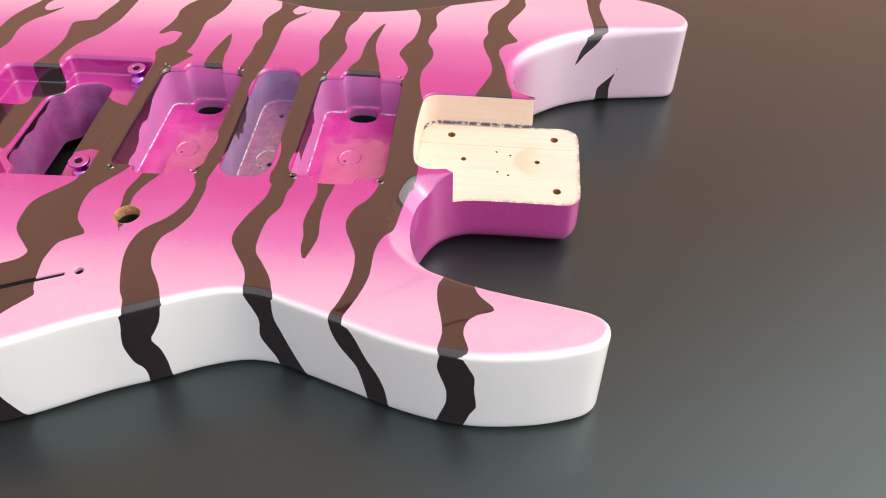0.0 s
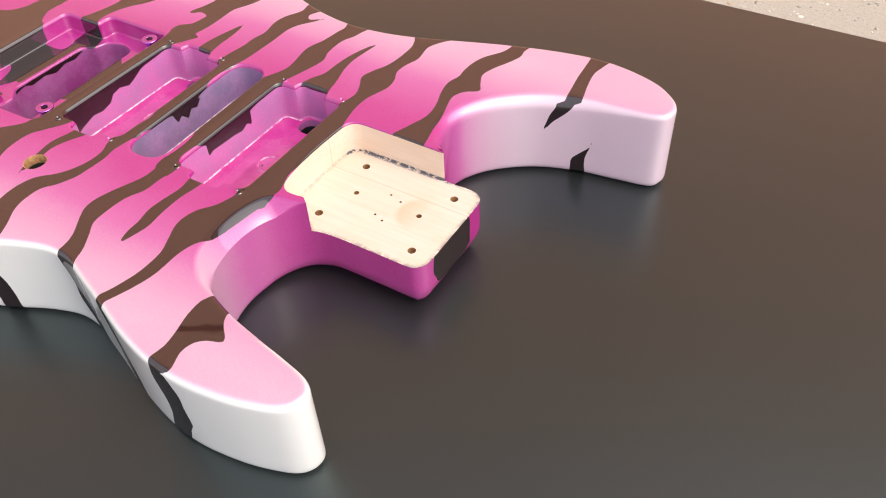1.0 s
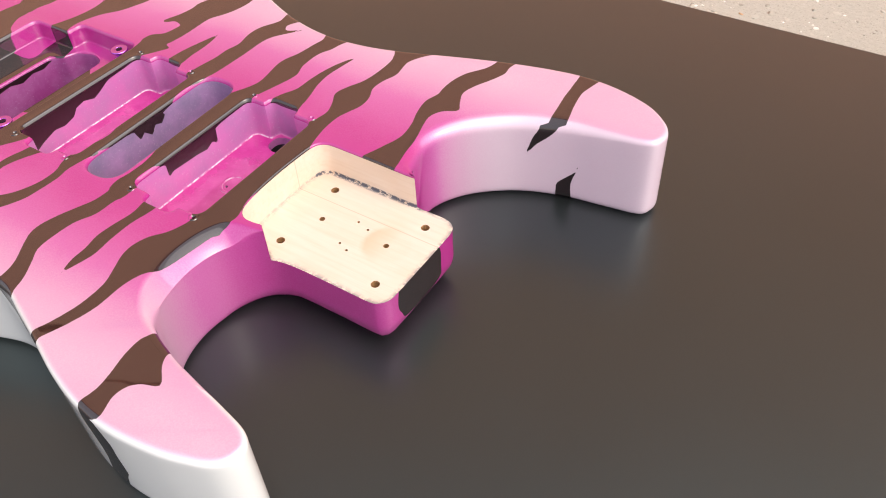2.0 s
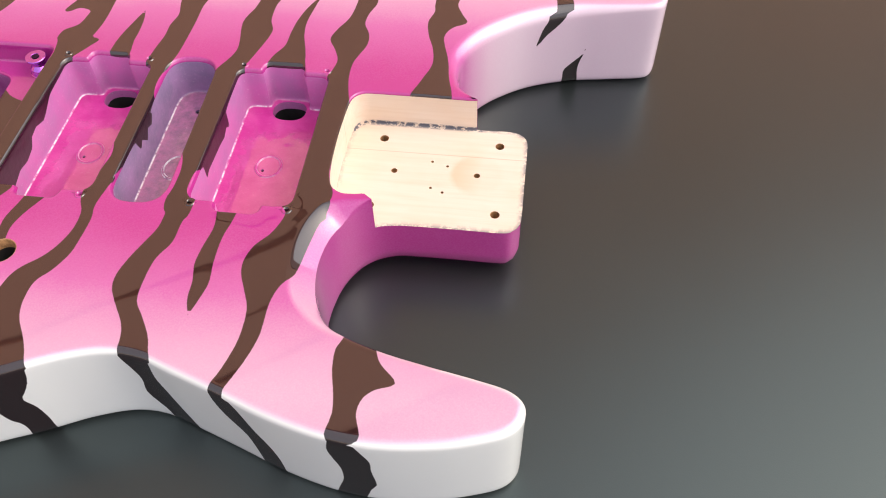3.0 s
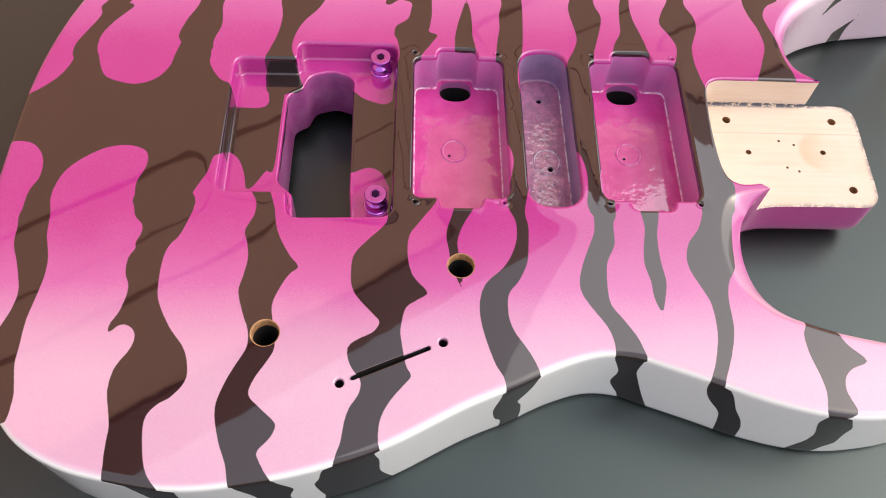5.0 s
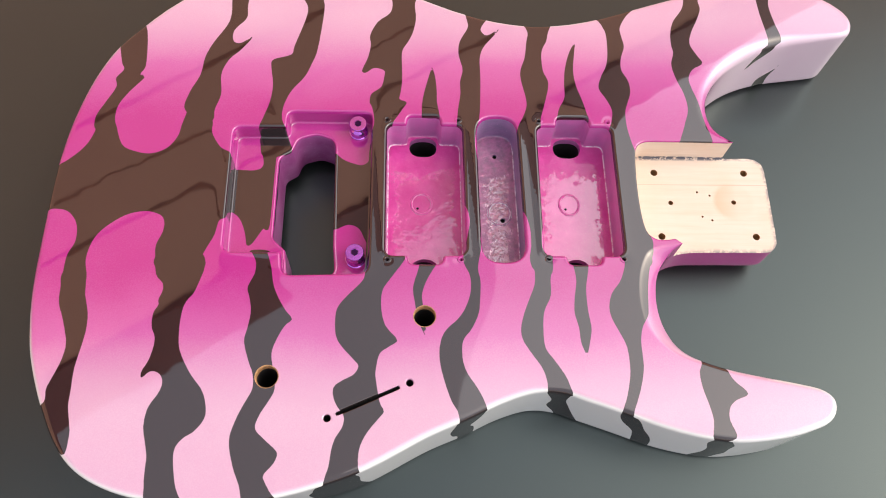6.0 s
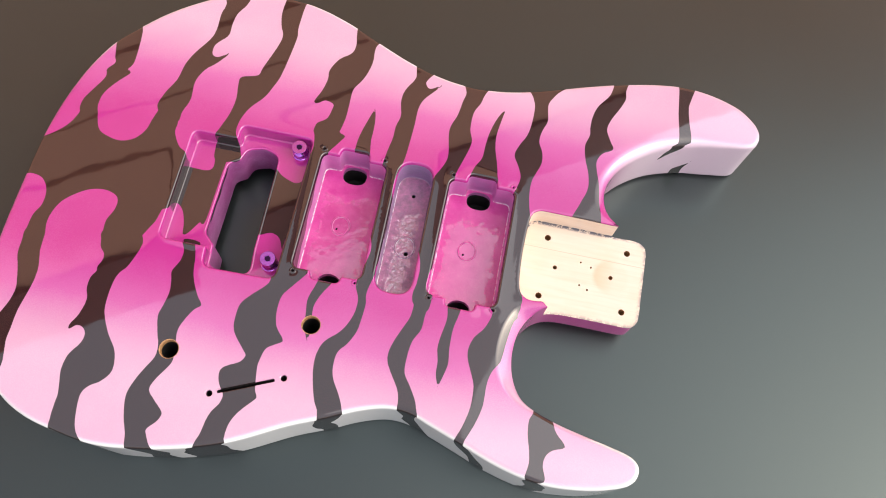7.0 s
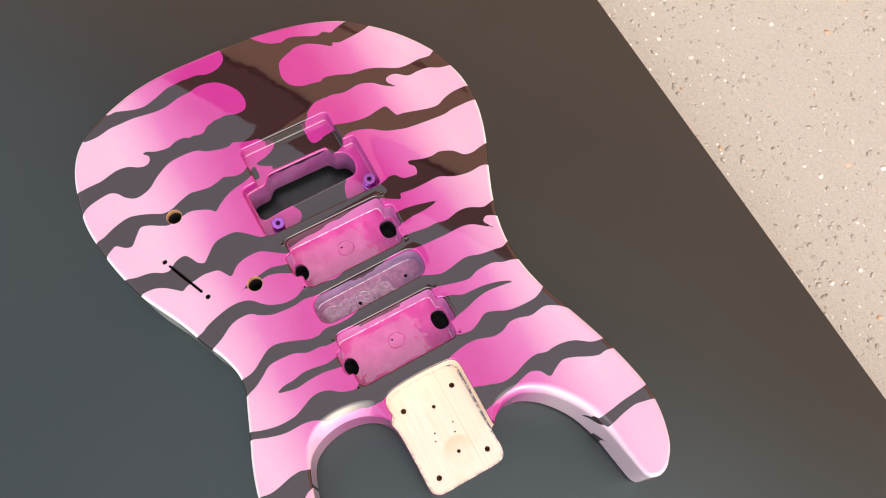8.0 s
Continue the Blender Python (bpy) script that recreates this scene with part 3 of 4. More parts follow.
TOP_STRIPES.append(((118.5, 130.5), (116.5, 119.5), (114.5, 114), (109, 106), (106.5, 98), (106, 90), (106.5, 84.5), (104.5, 77), (106, 67.5), (109, 58.5), (110, 48), (106.5, 37), (103.5, 24.5), (120, 25.5), (118, 41.5), (116.5, 52), (114, 61), (113, 68), (116, 74), (122, 78), (119.5, 83.5), (116.5, 91), (118.5, 99), (122.5, 107), (125.5, 115), (125, 121), (126.5, 131)))  # T8
TOP_STRIPES.append(((158.5, 137.5), (158.5, 126.5), (159, 119.5), (159.5, 111.5), (161, 100), (161.5, 91.5), (159, 86.5), (165, 87), (169, 93), (169, 97.5), (167, 106.5), (165.5, 118), (167, 126), (169, 138.5)))  # T9
TOP_STRIPES.append(((100, -85.5), (98.5, -91.5), (97, -95.5), (97.5, -103), (99.5, -111), (100.5, -118), (100, -126.5), (110, -126), (108, -117.5), (109, -112), (112.5, -108.5), (118.5, -105.5), (112.5, -99), (110, -93), (107.5, -85)))  # H
TOP_STRIPES.append(((-135.5, 13), (-115, 15.5), (-116.5, 30), (-115.5, 35), (-102.5, 35), (-104, 30), (-107.5, 23.5), (-108.5, -17.5), (-111.5, -18.5), (-116, -26), (-119, -28), (-120.5, -21), (-123.5, -13.5), (-128, -9.5), (-133, -9.5)))  # cav_l
TOP_STRIPES.append(((-81.5, 27), (-77.5, 25.5), (-72, 21), (-63.5, 18), (-56.5, 17.5), (-56.5, -27.5), (-60, -25.5), (-63.5, -18.5), (-69, -16), (-79.5, -16)))  # cav_r

# stripes on the edge of the body: (way along the outline, height)


def edge_stripe(*points):
    WALL_STRIPES.append(points)


edge_stripe((1150, 52), (1151, 39), (1153, 29), (1153, 23), (1151.5, 15.5), (1149, 11), (1148.5, 5), (1149, -4), (1140, -4), (1140, 5), (1140, 12), (1141, 20), (1143, 26), (1140, 31), (1137, 38), (1136, 52))
edge_stripe((1107, 52), (1106, 41.5), (1103.5, 34), (1102, 28), (1103, 19), (1101, 13), (1098, 7), (1094, -4), (1081, -4), (1085, 3.5), (1087.5, 9), (1090.5, 16.5), (1093.5, 25), (1095.5, 32), (1095, 43.5), (1095, 52))
edge_stripe((1071, 52), (1071, 43), (1070, 36), (1067, 29), (1061.5, 22), (1059.5, 16.5), (1057.5, 5), (1056, -4), (1048, -4), (1048.5, 4.5), (1049.5, 13), (1052, 20.5), (1056.5, 28.5), (1060.5, 38), (1064.5, 45), (1064.5, 52))
edge_stripe((1027, 52), (1027, 46), (1028.5, 37.5), (1028, 33), (1025.5, 25), (1025, 20), (1025.5, 14.5), (1028, 6), (1030, -4), (1021, -4), (1018, 4.5), (1016, 11), (1014, 15), (1015, 25.5), (1015, 32.5), (1017.5, 38.5), (1020, 44.5), (1020, 52))
edge_stripe((1215, 52), (1217, 46), (1220, 40), (1221.5, 32), (1223.5, 27), (1222.5, 17), (1221, 8), (1220, -4), (1193, -4), (1195.5, 5), (1197, 9.5), (1199.5, 19), (1199.5, 32), (1201, 41), (1201, 52))
edge_stripe((1250, 52), (1249.5, 40), (1245.5, 29.5), (1243, 18), (1245, 8), (1244, -4), (1228, -4), (1231, 8), (1233, 18), (1231, 26), (1231.5, 30), (1236, 40.5), (1237.5, 52))
edge_stripe((1287, 52), (1286, 43), (1281.5, 32), (1277, 20), (1275, 8), (1276, -4), (1262, -4), (1264, 10), (1267, 24), (1269, 36), (1270, 52))
edge_stripe((616, 52), (617, 41), (620, 35), (623, 25), (618.5, 31), (612, 37), (608, 43), (607.5, 52))
edge_stripe((598, 22), (600, 17.5), (604, 13.5), (607.5, 10), (608, 6), (607.5, -4), (600.5, -4), (601, 8), (600.5, 13), (598.5, 19))
edge_stripe((757, 29), (735, 29), (733, 16), (736, 9), (758, 9), (762, 14), (764, 20), (762, 29))


def smooth_stripe(points):
    return curve_through(points, 4)


TOP_LOOPS = [smooth_stripe(p) for p in TOP_STRIPES]


def least_distance(points, loops):
    points = np.asarray(points, float)
    best = np.full(len(points), 6.0)
    for loop in loops:
        lo, hi = loop.min(0) - 6, loop.max(0) + 6
        near = np.flatnonzero(((points > lo) & (points < hi)).all(1))
        if len(near):
            best[near] = np.minimum(best[near], distance(points[near], loop))
    return best


outline = curve_through(UPPER_BOUT + UPPER_HORN + NECK_HEEL + LOWER_HORN + LOWER_BOUT, 12)
along = np.r_[0, np.cumsum(np.hypot(*np.diff(np.vstack([outline, outline[:1]]), axis=0).T))]
LENGTH = along[-1]
COUNT = int(LENGTH / 1.5)
WALL_LOOPS = [smooth_stripe([(s + (1.2 if s > 900 else -2.2), z) for s, z in p]) for p in WALL_STRIPES]
way = np.arange(COUNT) / COUNT * LENGTH
closed_outline = np.vstack([outline, outline[:1]])
rim = np.stack([np.interp(way, along, closed_outline[:, 0]), np.interp(way, along, closed_outline[:, 1])], 1)
i_far = int(np.argmin(np.hypot(*(rim - (131.5, 28.4)).T)))        # where the pocket opens on the upper horn's side
i_near = int(np.argmin(np.hypot(*(rim - (97.0, -30.0)).T)))       # and on the lower one's
heel = rim[i_far : i_near + 1]
shoulder = np.vstack([rim[i_near:], rim[: i_far + 1]])
shoulder_way = np.r_[way[i_near:], way[: i_far + 1] + LENGTH]
corner = curve_through([(88, 28.6), (84, 28.2), (80.6, 26), (79, 21.5), (78.2, 10), (78, 0), (78.3, -10), (79.2, -19), (81, -24.5), (85, -27.4), (90, -27.6), (94, -27.0)], 8, False)
pocket_back = even(np.vstack([rim[i_far], (128, 28.2), (110, 28.6), (95, 28.6), corner, rim[i_near]]), 1.3, False)
upper = np.vstack([shoulder, pocket_back[1:-1]])                  # the top's outline, without the heel

# how far the edge is rounded: a wide scoop towards the lower cutaway
s_low = along[12 * (len(UPPER_BOUT) + len(UPPER_HORN) + len(NECK_HEEL))]


def bell(x, a, b, c, d):
    return np.clip((x - a) / (b - a), 0, 1) * np.clip((d - x) / (d - c), 0, 1)


scoop = bell(shoulder_way, way[i_near], s_low - 8, s_low + 20, s_low + 50)
scoop = scoop * scoop * (3 - 2 * scoop)
ends = np.clip(np.minimum(shoulder_way - shoulder_way[0], shoulder_way[-1] - shoulder_way) / 14, 0, 1)
# and a softer one in the upper cutaway
s_high = along[12 * len(UPPER_BOUT)]
soft_edge = bell(shoulder_way - LENGTH, s_high + 175, s_high + 225, way[i_far] - 14, way[i_far])
soft_edge = soft_edge * soft_edge * (3 - 2 * soft_edge)
to_end = np.minimum(np.arange(1, len(pocket_back) - 1), np.arange(len(pocket_back) - 2, 0, -1))
lip_round = 0.3 + 0.6 * np.clip(to_end / 5, 0, 1)
round_in = np.r_[(0.3 + 2.5 * ends + 6.6 * scoop + 3.6 * soft_edge), lip_round]
round_down = np.r_[(0.3 + 2.5 * ends + 3.2 * scoop + 3.2 * soft_edge), lip_round * 0.9]

top_rim = inset(upper, round_in + 0.5)

# ---- cavities in the top
BRIDGE = rounded([(-128.5, -35, 4), (-100.5, -35, 1), (-99.5, -47, 5), (-58.5, -46, 5), (-58, 44, 4), (-101.5, 44, 4), (-101.5, 34.5, 2), (-128.5, 34.5, 4)])
BRIDGE_HOLE = rounded([(-106.5, -24, 5), (-100, -30, 2), (-99, -44, 5), (-75, -44, 5), (-76.5, -28, 3), (-77.5, 33, 6), (-87, 36.5, 8), (-97, 33.5, 6), (-99.5, 26, 3), (-106, 22, 5)])

# unseen hollow below the tremolo hole, added to keep its bottom dark
SHADE_BAY, SHADE_ROOF = rounded([(-113, -50, 6), (-54, -50, 6), (-54, 48, 6), (-113, 48, 6)], 2.5), 7.0


def humbucker(cx):
    return rounded([(cx - 19.5, -36.5, 4), (cx - 8.8, -36.5, 1.2), (cx - 8.0, -41.2, 5), (cx + 8.0, -41.2, 5), (cx + 8.8, -36.5, 1.2), (cx + 20, -36.5, 5),
                    (cx + 19.5, 37, 4), (cx + 8.4, 37, 1.2), (cx + 7.8, 42.2, 5.5), (cx - 8.8, 42.2, 5.5), (cx - 9.4, 37, 1.2), (cx - 19.5, 37, 4)])


SINGLE = rounded([(-2.5, -40, 9.6), (19, -40, 9.6), (17.5, 42, 9.6), (-3.5, 42, 9.6)])
PICKUPS = [humbucker(-30.5), humbucker(47.8)]
RING_SCREWS = [(-50, 40), (-13, 40), (-49, -39), (-13, -39), (29.5, 40), (66, 39.5), (30, -38.5), (67, -38.5)]
POTS = [(-31, -68, 5.0), (-103, -97, 5.0)]
SWITCH_SCREWS = [(-38, -100), (-75, -116)]
ax = np.array(SWITCH_SCREWS[1], float) - SWITCH_SCREWS[0]
ax /= np.linalg.norm(ax)
side = np.array([-ax[1], ax[0]])
s0, s1 = np.array(SWITCH_SCREWS[0]) + ax * 5.0, np.array(SWITCH_SCREWS[1]) - ax * 4.2
SLOT = rounded([(*(s0 - side * 0.8), 0.7), (*(s1 - side * 0.8), 0.7), (*(s1 + side * 0.8), 0.7), (*(s0 + side * 0.8), 0.7)], 0.9)
LIP, FAT_EDGE = 1.7, 0.2
lips = [inset(h, -LIP - 0.5) for h in (BRIDGE, *PICKUPS, SINGLE)]
small = [circle(x, y, r + 0.5, 28) for x, y, r in POTS] + [circle(x, y, 2.2, 16) for x, y in SWITCH_SCREWS] + [inset(SLOT, -0.6)] + [circle(x, y, 2.1, 16) for x, y in RING_SCREWS]


def burst_of(x, y, z, on_wall):
    """How much pink was sprayed at a place: 0 white, 1 deep pink."""
    d = np.abs(y + 2)
    u = np.clip((d - 34) / 80, 0, 1)
    top = 1 - 0.66 * u * u * (3 - 2 * u)
    w = np.clip((d - 34) / 52, 0, 1)
    edge = 0.86 * (1 - w * w * (3 - 2 * w)) + np.where((y > 0) & (x > 60), 0.2, 0.0)
    edge = np.where((x > 70) & (y < -30) & (y > -99), np.maximum(edge, 0.75 - 0.5 * np.clip((d - 45) / 45, 0, 1)), edge)
    return np.where(on_wall, edge, top)


guitar = new("guitar_body")
tagged(guitar, "glossy pink electric guitar body with black tiger stripes, no parts fitted", "guitar body")


def shell():
    sh = Shape()
    # lower part, with the heel
    heel_part = bell(way, way[i_far] - 20, way[i_far] + 12, way[i_near] - 8, way[i_near] + 25)
    low = 4.0 + 8.0 * heel_part
    below = [(inset(rim, low * (1 - math.sin(a))), low * (1 - math.cos(a))) for a in np.radians((0, 18, 36, 54, 72, 90))]
    below += [(rim, low + (POCKET_FLOOR - low) * k) for k in np.linspace(0, 1, 12)[1:]]
    prev = None
    for loop, z in below:
        r = sh.ring(loop, z)
        if prev:
            sh.bridge(prev, r, flip=area(rim) < 0)
        prev = r
    sh.fill(below[0][0], [SHADE_BAY], 0.0, 14, down=True)
    # upper part, round the pocket
    rings = [(upper, POCKET_FLOOR + (TOP - round_down - POCKET_FLOOR) * k) for k in np.linspace(0, 1, 7)]
    bevel = np.r_[scoop, np.zeros(len(pocket_back) - 2)] * 0.75
    for a in np.radians((15, 30, 45, 60, 75, 90)):
        k = a / (math.pi / 2)
        rings.append((inset(upper, round_in * ((1 - bevel) * (1 - math.cos(a)) + bevel * k)), TOP - round_down * ((1 - bevel) * (1 - math.sin(a)) + bevel * (1 - k))))
    prev = None
    for loop, z in rings:
        r = sh.ring(loop, z)
        if prev:
            sh.bridge(prev, r, flip=area(upper) < 0)
        prev = r
    sh.bridge(prev, sh.ring(top_rim, TOP), flip=area(upper) < 0)
    sh.fill(top_rim, lips + small, TOP, 1.5)
    verts, faces = welded(sh.v, sh.f)
    me = mesh_of("shell", verts, faces)
    p = np.array(verts) / MM
    xy, z = p[:, :2], p[:, 2]
    depth = TOP - z
    on_top = (depth < 0.02)
    stripe = least_distance(xy, TOP_LOOPS)
    # edge: the way along the outline, the scoop and the pocket keep their own paint
    idx = np.flatnonzero(~on_top)
    near = np.array([np.argmin(((rim - q) ** 2).sum(1)) for q in xy[idx]])
    s = way[near]
    edge = least_distance(np.stack([s, z[idx]], 1), WALL_LOOPS)
    own = ((s > 1005) & (s < 1300)) | ((s > 590) & (s < 640)) | ((s > 690) & (s < 905))
    plain_wall = np.where(own, edge, stripe[idx])
    rounded_part = (depth[idx] < 2.2) | ((s > s_low - 25) & (s < s_low + 46) & (depth[idx] < 6.5))
    stripe[idx] = np.where(rounded_part, stripe[idx], plain_wall)
    set_float(me, "stripe", stripe)
    blend = np.clip((depth - 0.02) / 0.7, 0, 1)
    burst = burst_of(p[:, 0], p[:, 1], z, False) * (1 - blend) + burst_of(p[:, 0], p[:, 1], z, True) * blend
    set_float(me, "burst", burst)
    top_ids = np.flatnonzero(on_top)
    to_lip = np.min([np.abs(distance(xy[top_ids], l)) for l in lips], axis=0)
    to_small = np.min([np.abs(distance(xy[top_ids], l)) for l in small], axis=0)
    to_rim = np.abs(distance(xy[top_ids], top_rim))
    swell = FAT_EDGE * np.exp(-to_lip / 3.4) * np.clip(to_small / 1.5, 0, 1) * np.clip(to_rim / 2.0, 0, 1)
    for k, rise in zip(top_ids.tolist(), swell.tolist()):
        me.vertices[k].co.z += rise * MM
    part("shell", me, LACQUER, guitar, "glossy pink and white lacquer with black tiger stripes", sharp=35)


def oval(x, y, rx, ry):
    return np.array([x, y]) + circle(0, 0, 1, 24) * (rx, ry)


def wiring_bay(x, y):
    """Outline of the deep cable hole that fills the tab of a pickup cavity."""
    c = circle(0, 0, 1, 32)
    return np.array([x, y]) + np.sign(c) * np.abs(c) ** 0.8 * np.where(c[:, 1:] > 0, (7.4, 5.55), (7.4, 6.2))


def cavity(name, loop, floor, material, label, pits=(), through=None, marks=(), bay=None, drip=None):
    """A routed hollow with a rounded lip, its floor and pits in the floor."""
    sh = Shape()
    flip = area(loop) > 0
    steps = [(-LIP * (1 - math.sin(a)), TOP - LIP * (1 - math.cos(a))) for a in np.radians((0, 22, 45, 68, 90))]
    steps = [(-LIP - 0.5, TOP + FAT_EDGE), (-LIP, TOP + FAT_EDGE + 0.03), (-LIP * 0.86, TOP + FAT_EDGE + 0.04), (-LIP * 0.62, TOP + 0.18), (-LIP * 0.4, TOP - 0.03)] + steps[2:]
    rings = [(inset(loop, d), z) for d, z in steps]
    rings += [(loop, z) for z in np.linspace(TOP - LIP, floor + 0.9, 14)[1:]]
    rings += [(inset(loop, 0.25), floor + 0.3), (inset(loop, 0.75), floor), (inset(loop, 1.05), floor)]
    prev = None
    for l, z in rings:
        r = sh.ring(l, z)
        if prev:
            sh.bridge(prev, r, flip=not flip)
        prev = r
    drilled_loops = [oval(x, y, rx, ry) for x, y, rx, ry in pits] + ([bay] if bay is not None else [])
    holes = [inset(through, -1.8)] if through is not None else drilled_loops
    sh.fill(rings[-1][0], holes, floor, 1.6)
    if through is not None:
        prev = None
        lip = [(-1.8, floor), (-1.3, floor), (-1.1, floor + 0.12), (-0.8, floor + 0.12), (-0.35, floor - 0.2), (-0.08, floor - 0.8)]
        for d, z in lip + [(0.0, z) for z in np.linspace(floor - 1.6, SHADE_ROOF, 14)]:
            r = sh.ring(inset(through, d), z)
            if prev:
                sh.bridge(prev, r, flip=not (area(through) > 0))
            prev = r
        sh.fill(SHADE_BAY, [through], SHADE_ROOF, 4, down=True)
        roof, foot = sh.ring(SHADE_BAY, SHADE_ROOF), sh.ring(SHADE_BAY, 0.0)
        sh.bridge(roof, foot, flip=not (area(SHADE_BAY) > 0))
    verts, faces = welded(sh.v, sh.f)
    me = mesh_of(name, verts, faces)
    p = np.array(verts) / MM
    painted = p[:, 2] > (floor - 1.0 if through is not None else np.where(np.abs(p[:, 1]) > 37.5, 41.5, TOP - 2.4))
    stripe = np.where(painted, least_distance(p[:, :2], TOP_LOOPS), 6.0)
    # black that ran over the lip, down the wall on the bridge side
    flank = (p[:, 0] < (loop if through is None else through)[:, 0].min() + 1.4) & ~painted
    if drip:
        stripe[flank] = distance(p[flank][:, 1:], np.array(drip, float))
    set_float(me, "stripe", stripe)
    set_float(me, "burst", np.where(p[:, 2] > floor - 1.0, 0.97, 0.75))
    # how far from the walls: the lacquer pooled in the middle and towards the player's side
    depth_in = np.minimum(-distance(p[:, :2], loop), (24 - p[:, 1]) * 0.7)
    set_float(me, "inside", np.where((p[:, 2] < floor + 0.1) & (through is None), depth_in, -9.0))
    me.materials.append(material)
    me.materials.append(LACQUER)
    me.materials.append(HOLE_SHADE)
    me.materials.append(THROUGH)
    # the bay's walls take the painted shade, the tremolo hole its lacquer
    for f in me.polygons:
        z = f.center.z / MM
        f.material_index = 2 if z < SHADE_ROOF + 0.1 else 3 if z < floor - 1.0 else int(z > TOP - 1.5)
    ob = part(name, me, material, guitar, label, sharp=50)
    for x, y, r in marks:
        ring = Shape()
        rows = [(r, floor), (r - 0.35, floor + 0.45), (r - 0.8, floor + 0.5), (r - 1.3, floor + 0.02)]
        loops = [ring.ring(np.array([x, y]) + (circle(0, 0, rr, 28) * (1.0, 1.12)), z) for rr, z in rows]
        for a, b in zip(loops, loops[1:]):
            ring.bridge(a, b, flip=True)
        me2 = ring.mesh("cutter_mark")
        set_float(me2, "stripe", np.full(len(me2.vertices), 6.0))
        part("cutter_mark", me2, CAVITY_MARK if material is CAVITY else material, ob, "round ridge left by the cutter")
    for c in drilled_loops:
        hole = Shape()
        edge = min(4.0, np.ptp(c[:, 0]) / 2)
        a, mid, b = hole.ring(c, floor), hole.ring(c, floor - edge), hole.ring(c, 5.0)
        hole.bridge(a, mid, flip=area(c) < 0)
        hole.bridge(mid, b, flip=area(c) < 0)
        hole.f.append(b if area(c) > 0 else b[::-1])
        me3 = hole.mesh("wiring_hole")
        set_float(me3, "stripe", np.full(len(me3.vertices), 6.0))
        me3.materials.append(material)
        me3.materials.append(HOLE_SHADE)
        # below its upper edge the wall is coloured near-black as shade
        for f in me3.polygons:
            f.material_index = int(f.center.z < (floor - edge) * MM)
        part("wiring_hole", me3, material, ob, "drilled hole with shade painted in its depth")
    return ob


def drilled(name, x, y, r, top, floor, material, label, parent, n=20, crater=0.0):
    sh = Shape()
    rows = [(r + 0.5, top), (r + 0.15, top - 0.15), (r, top - 0.5), (r, top - min(4.5, r)), (r, floor)]
    if crater:
        rows = [(r + crater, top), (r + crater * 0.8, top + 0.36), (r + crater * 0.45, top + 0.40), (r + crater * 0.15, top - 0.05), (r, top - 0.8), (r, floor)]
    prev = None
    for rr, z in rows:
        k = sh.ring(circle(x, y, rr, n), z)
        if prev:
            sh.bridge(prev, k, flip=True)
        prev = k
    sh.f.append(prev)
    me = sh.mesh(name)
    p = np.array([v.co for v in me.vertices]) / MM
    set_float(me, "stripe", least_distance(p[:, :2], TOP_LOOPS))
    set_float(me, "burst", burst_of(p[:, 0], p[:, 1], p[:, 2], False))
    me.materials.append(material)
    me.materials.append(HOLE_SHADE)
    # deeper faces get the near-black that imitates shade
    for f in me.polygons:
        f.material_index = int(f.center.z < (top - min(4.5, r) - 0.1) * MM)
    return part(name, me, material, parent, label)


def neck_pocket():
    loop = np.vstack([heel, pocket_back[::-1][1:-1]])
    holes = [circle(x, y, r, 16) for x, y, r in POCKET_HOLES]
    sh = Shape()
    sh.fill(loop, holes, POCKET_FLOOR + 0.02, 1.6)
    # thin bare facing of the pocket's walls
    face = pocket_back + (np.array([107.0, 0.0]) - pocket_back) / np.linalg.norm(np.array([107.0, 0.0]) - pocket_back, axis=1)[:, None] * 0.12
    prev = None
    for z in (POCKET_FLOOR, POCKET_FLOOR + 0.7, POCKET_FLOOR + 1.5, TOP - 2.2, TOP - 1.0):
        r = sh.ring(face, z)
        if prev:
            sh.bridge(prev, r, closed=False)
        prev = r
    me = sh.mesh("neck_pocket")
    p = np.array([v.co for v in me.vertices]) / MM
    to_wall = np.abs(distance(p[:, :2], loop))
    low = np.clip(1 - to_wall / 1.7, 0, 1) * (p[:, 2] < POCKET_FLOOR + 1.0) * np.where((p[:, 1] > 22) & (p[:, 0] < 134), 1.0, np.where(p[:, 0] < 90, 0.22, 0.45))
    set_float(me, "dirt", low)
    ring = np.hypot(p[:, 0] - 134, p[:, 1] - 2)
    set_float(me, "stain", np.clip((11.5 - ring) / 2, 0, 1) * np.clip((138 - p[:, 0]) / 14, 0.15, 1))
    ob = part("neck_pocket", me, WOOD, guitar, "bare sanded maple neck pocket", sharp=50)
    for x, y, r in POCKET_HOLES:
        hole = Shape()
        c = circle(x, y, r, 16)
        a, b = hole.ring(c, POCKET_FLOOR), hole.ring(c * 1.0, POCKET_FLOOR - 9)
        hole.bridge(a, b)
        hole.f.append(b)
        part("screw_hole", hole.mesh("screw_hole"), RAW_RIM, ob)


POCKET_HOLES = [(93, 19, 1.9), (142, 19, 1.9), (93, -18.5, 1.9), (143, -18.5, 1.9), (134, 1.5, 1.3), (100, 1, 1.3), (115, 7.5, 0.6), (121.5, 5.5, 0.6), (116, -7, 0.6), (121, -9, 0.6)]

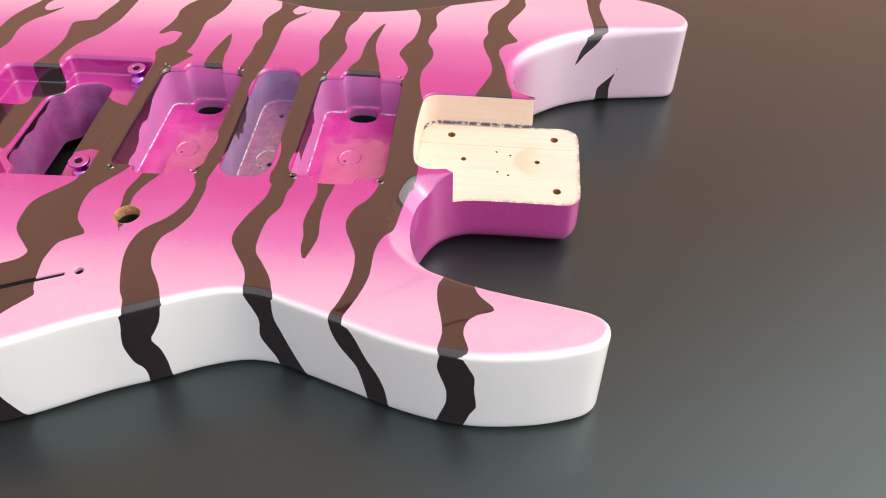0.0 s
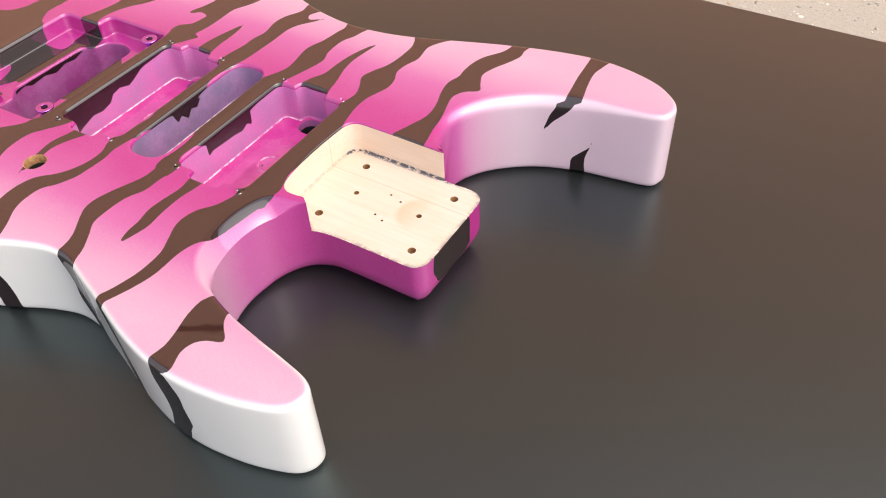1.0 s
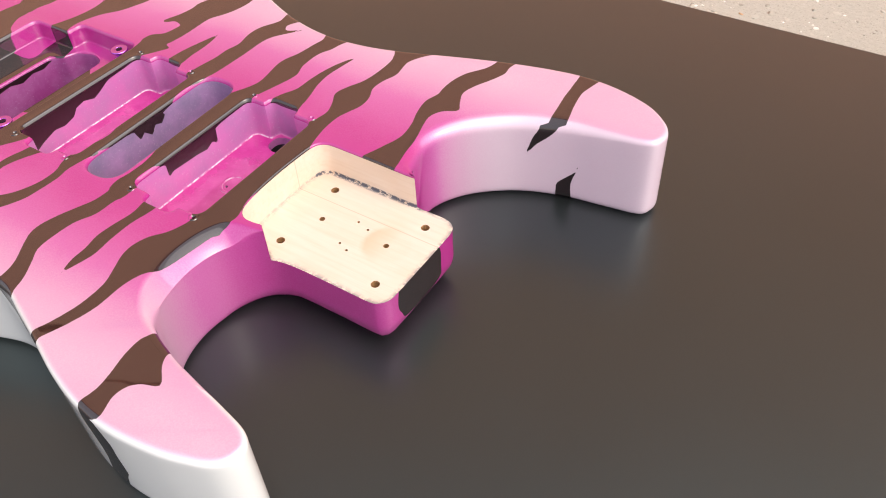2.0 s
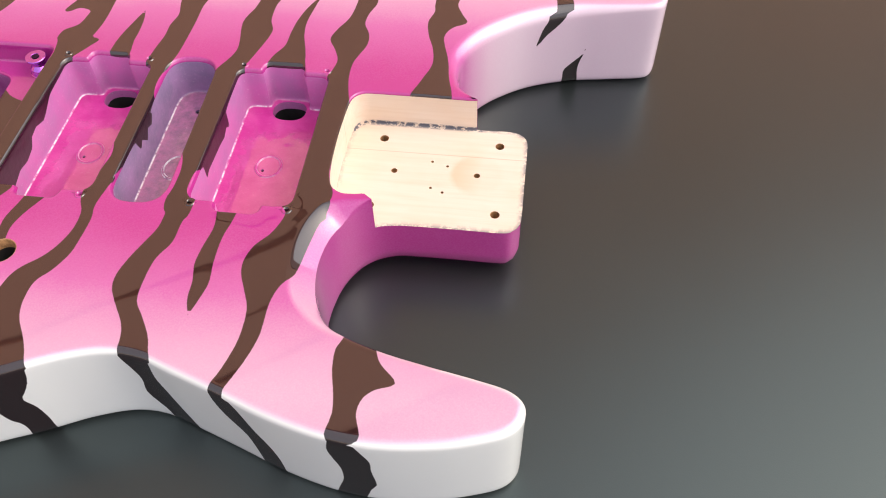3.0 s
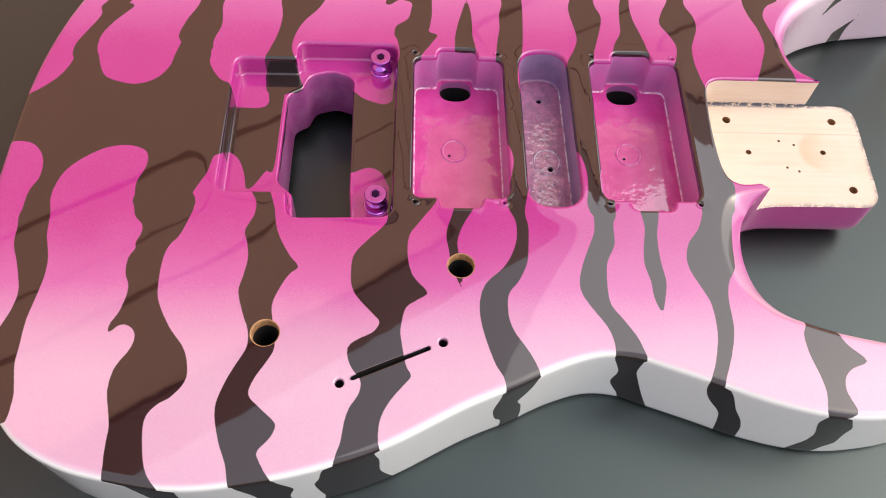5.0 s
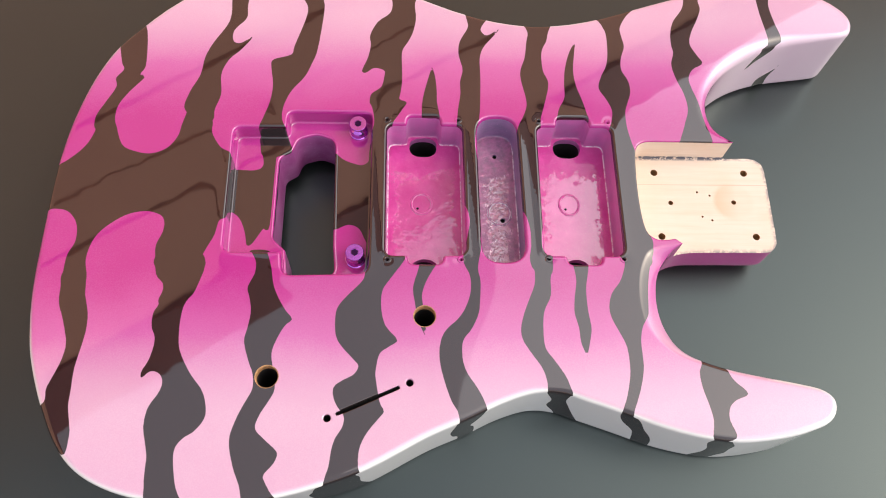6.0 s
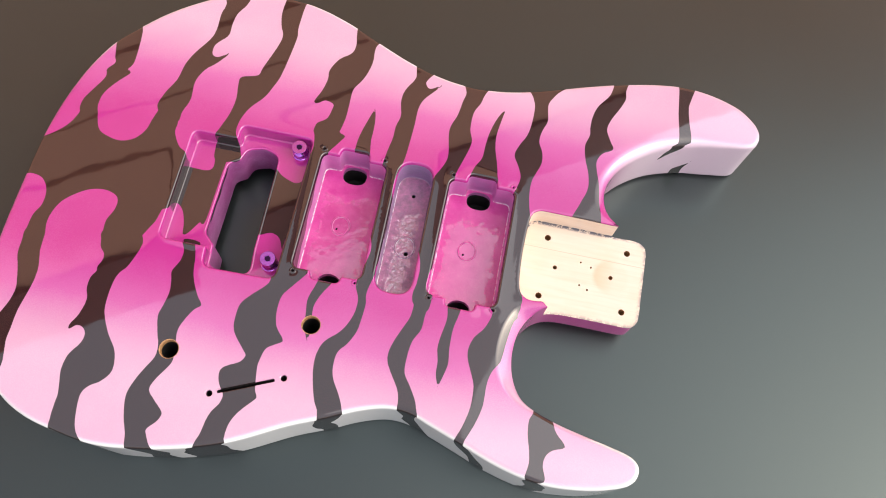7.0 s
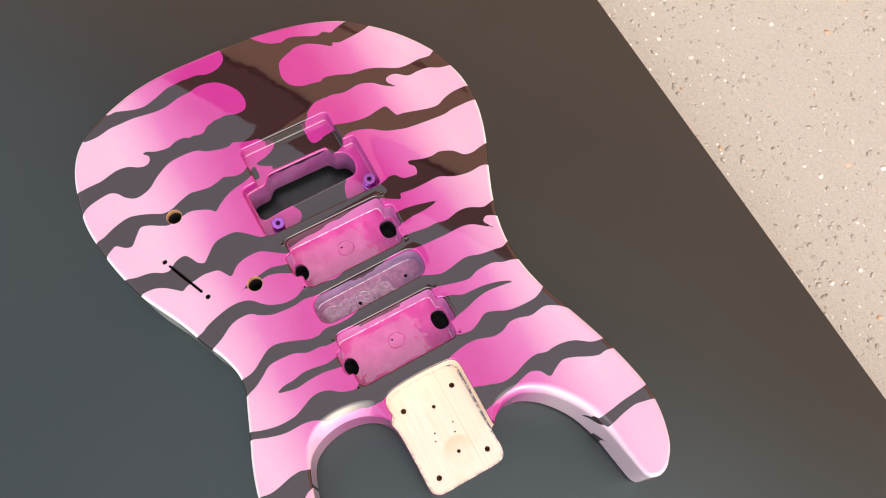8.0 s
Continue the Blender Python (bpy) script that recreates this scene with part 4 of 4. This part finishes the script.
shell()
cavity("bridge_recess", BRIDGE, 34.5, LACQUER, "stepped tremolo recess, pink with black stripes", through=BRIDGE_HOLE, drip=[(-25, 37), (-25, 31), (-18, 32.5), (-14, 30.5), (-5, 31.5), (2, 29.5), (9, 31.5), (16, 30.5), (23, 33), (24, 37)])
DRIPS = {-30.5: [(-37, 46), (-37, 31), (-33, 28.5), (-28, 31), (-20, 33.5), (-14, 32.5), (-8, 34), (-5, 37.5), (0, 38.5), (6, 36.5), (10, 38), (16, 41), (27, 43), (30, 46)],
         47.8: [(-18, 46), (-18, 35), (-15, 36.5), (-8, 36), (0, 35.5), (6, 34.5), (10, 36.5), (13, 33.5), (14, 46)]}
for cx in (-30.5, 47.8):
    cavity("pickup_cavity", humbucker(cx), 24.0, CAVITY, "routed humbucker cavity in runny pink lacquer", bay=wiring_bay(cx - 0.5, 35.4), pits=((cx, -35.2, 6.7, 4.8), (cx - 3.5, -1.5, 0.7, 0.7)), marks=((cx - 1.5, 1.0, 5.9),), drip=DRIPS[cx])
cavity("single_coil_cavity", SINGLE, 25.5, CAVITY_GREY, "narrow rounded pickup slot, thinly sprayed grey and pink", pits=((7.5, 29, 1.2, 1.2), (10.5, -9, 1.3, 1.3)), marks=((9, -5, 6.6),), drip=[(-8, 46), (-8, 41), (-6, 36), (-3, 38.5), (1, 34.5), (4, 38.5), (8, 37), (11, 40), (10, 42), (14, 46)])
neck_pocket()
for x, y, r in POTS:
    drilled("control_hole", x, y, r, TOP, 8.0, RAW_RIM, "drilled control hole with a raw wood rim", guitar, 28)
for x, y in SWITCH_SCREWS:
    drilled("switch_screw_hole", x, y, 1.7, TOP, 20.0, LACQUER, "small drilled hole", guitar, 16)
for x, y in RING_SCREWS:
    drilled("ring_screw_hole", x, y, 0.45, TOP, 36.0, LACQUER, "tiny screw hole in a lacquer crater", guitar, 16, crater=1.65)


def switch_slot():
    sh, prev = Shape(), None
    for d, z in ((-0.6, TOP), (-0.5, TOP + 0.14), (-0.25, TOP + 0.08), (0.0, TOP - 0.5), (0.0, TOP - 2.0), (0.0, 12.0)):
        ring = sh.ring(inset(SLOT, d), z)
        if prev:
            sh.bridge(prev, ring, flip=area(SLOT) < 0)
        prev = ring
    sh.f.append(prev)
    me = sh.mesh("switch_slot")
    p = np.array([v.co for v in me.vertices]) / MM
    set_float(me, "stripe", least_distance(p[:, :2], TOP_LOOPS))
    set_float(me, "burst", burst_of(p[:, 0], p[:, 1], p[:, 2], False))
    me.materials.append(LACQUER)
    me.materials.append(HOLE_SHADE)
    # the slot's shade is painted on, from just below its lip
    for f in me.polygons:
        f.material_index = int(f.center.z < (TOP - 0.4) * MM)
    part("switch_slot", me, LACQUER, guitar, "narrow lever switch slot")


switch_slot()


def stud(x, y):
    bm = turned([(3.6, 34.3), (5.0, 34.5), (5.0, 35.0), (4.6, 35.2), (4.5, 36.4), (4.3, 37.6), (3.8, 38.2), (2.9, 38.8), (2.6, 39.4), (2.7, 40.3), (3.5, 41.4), (4.3, 42.0), (4.6, 42.4), (4.6, 42.9), (4.3, 43.2), (2.1, 43.2), (2.0, 43.05)], 28)
    for v in bm.verts:
        v.co.x, v.co.y = v.co.x + x * MM, v.co.y + y * MM
    ob = part("bridge_stud", bm, PURPLE, guitar, "purple anodised tremolo stud", sharp=45)
    # flat hexagon, coloured dark for the shade inside the socket
    bm = bmesh.new()
    bmesh.ops.create_circle(bm, cap_ends=True, segments=6, radius=1.8 * MM)
    for v in bm.verts:
        v.co = (v.co.x + x * MM, v.co.y + y * MM, 43.3 * MM)
    part("hex_socket", bm, SOCKET_SHADE, ob, "flat hexagon painted dark as the socket's shade", smooth=False)


stud(-65.2, 38.2)
stud(-65.0, -34.8)
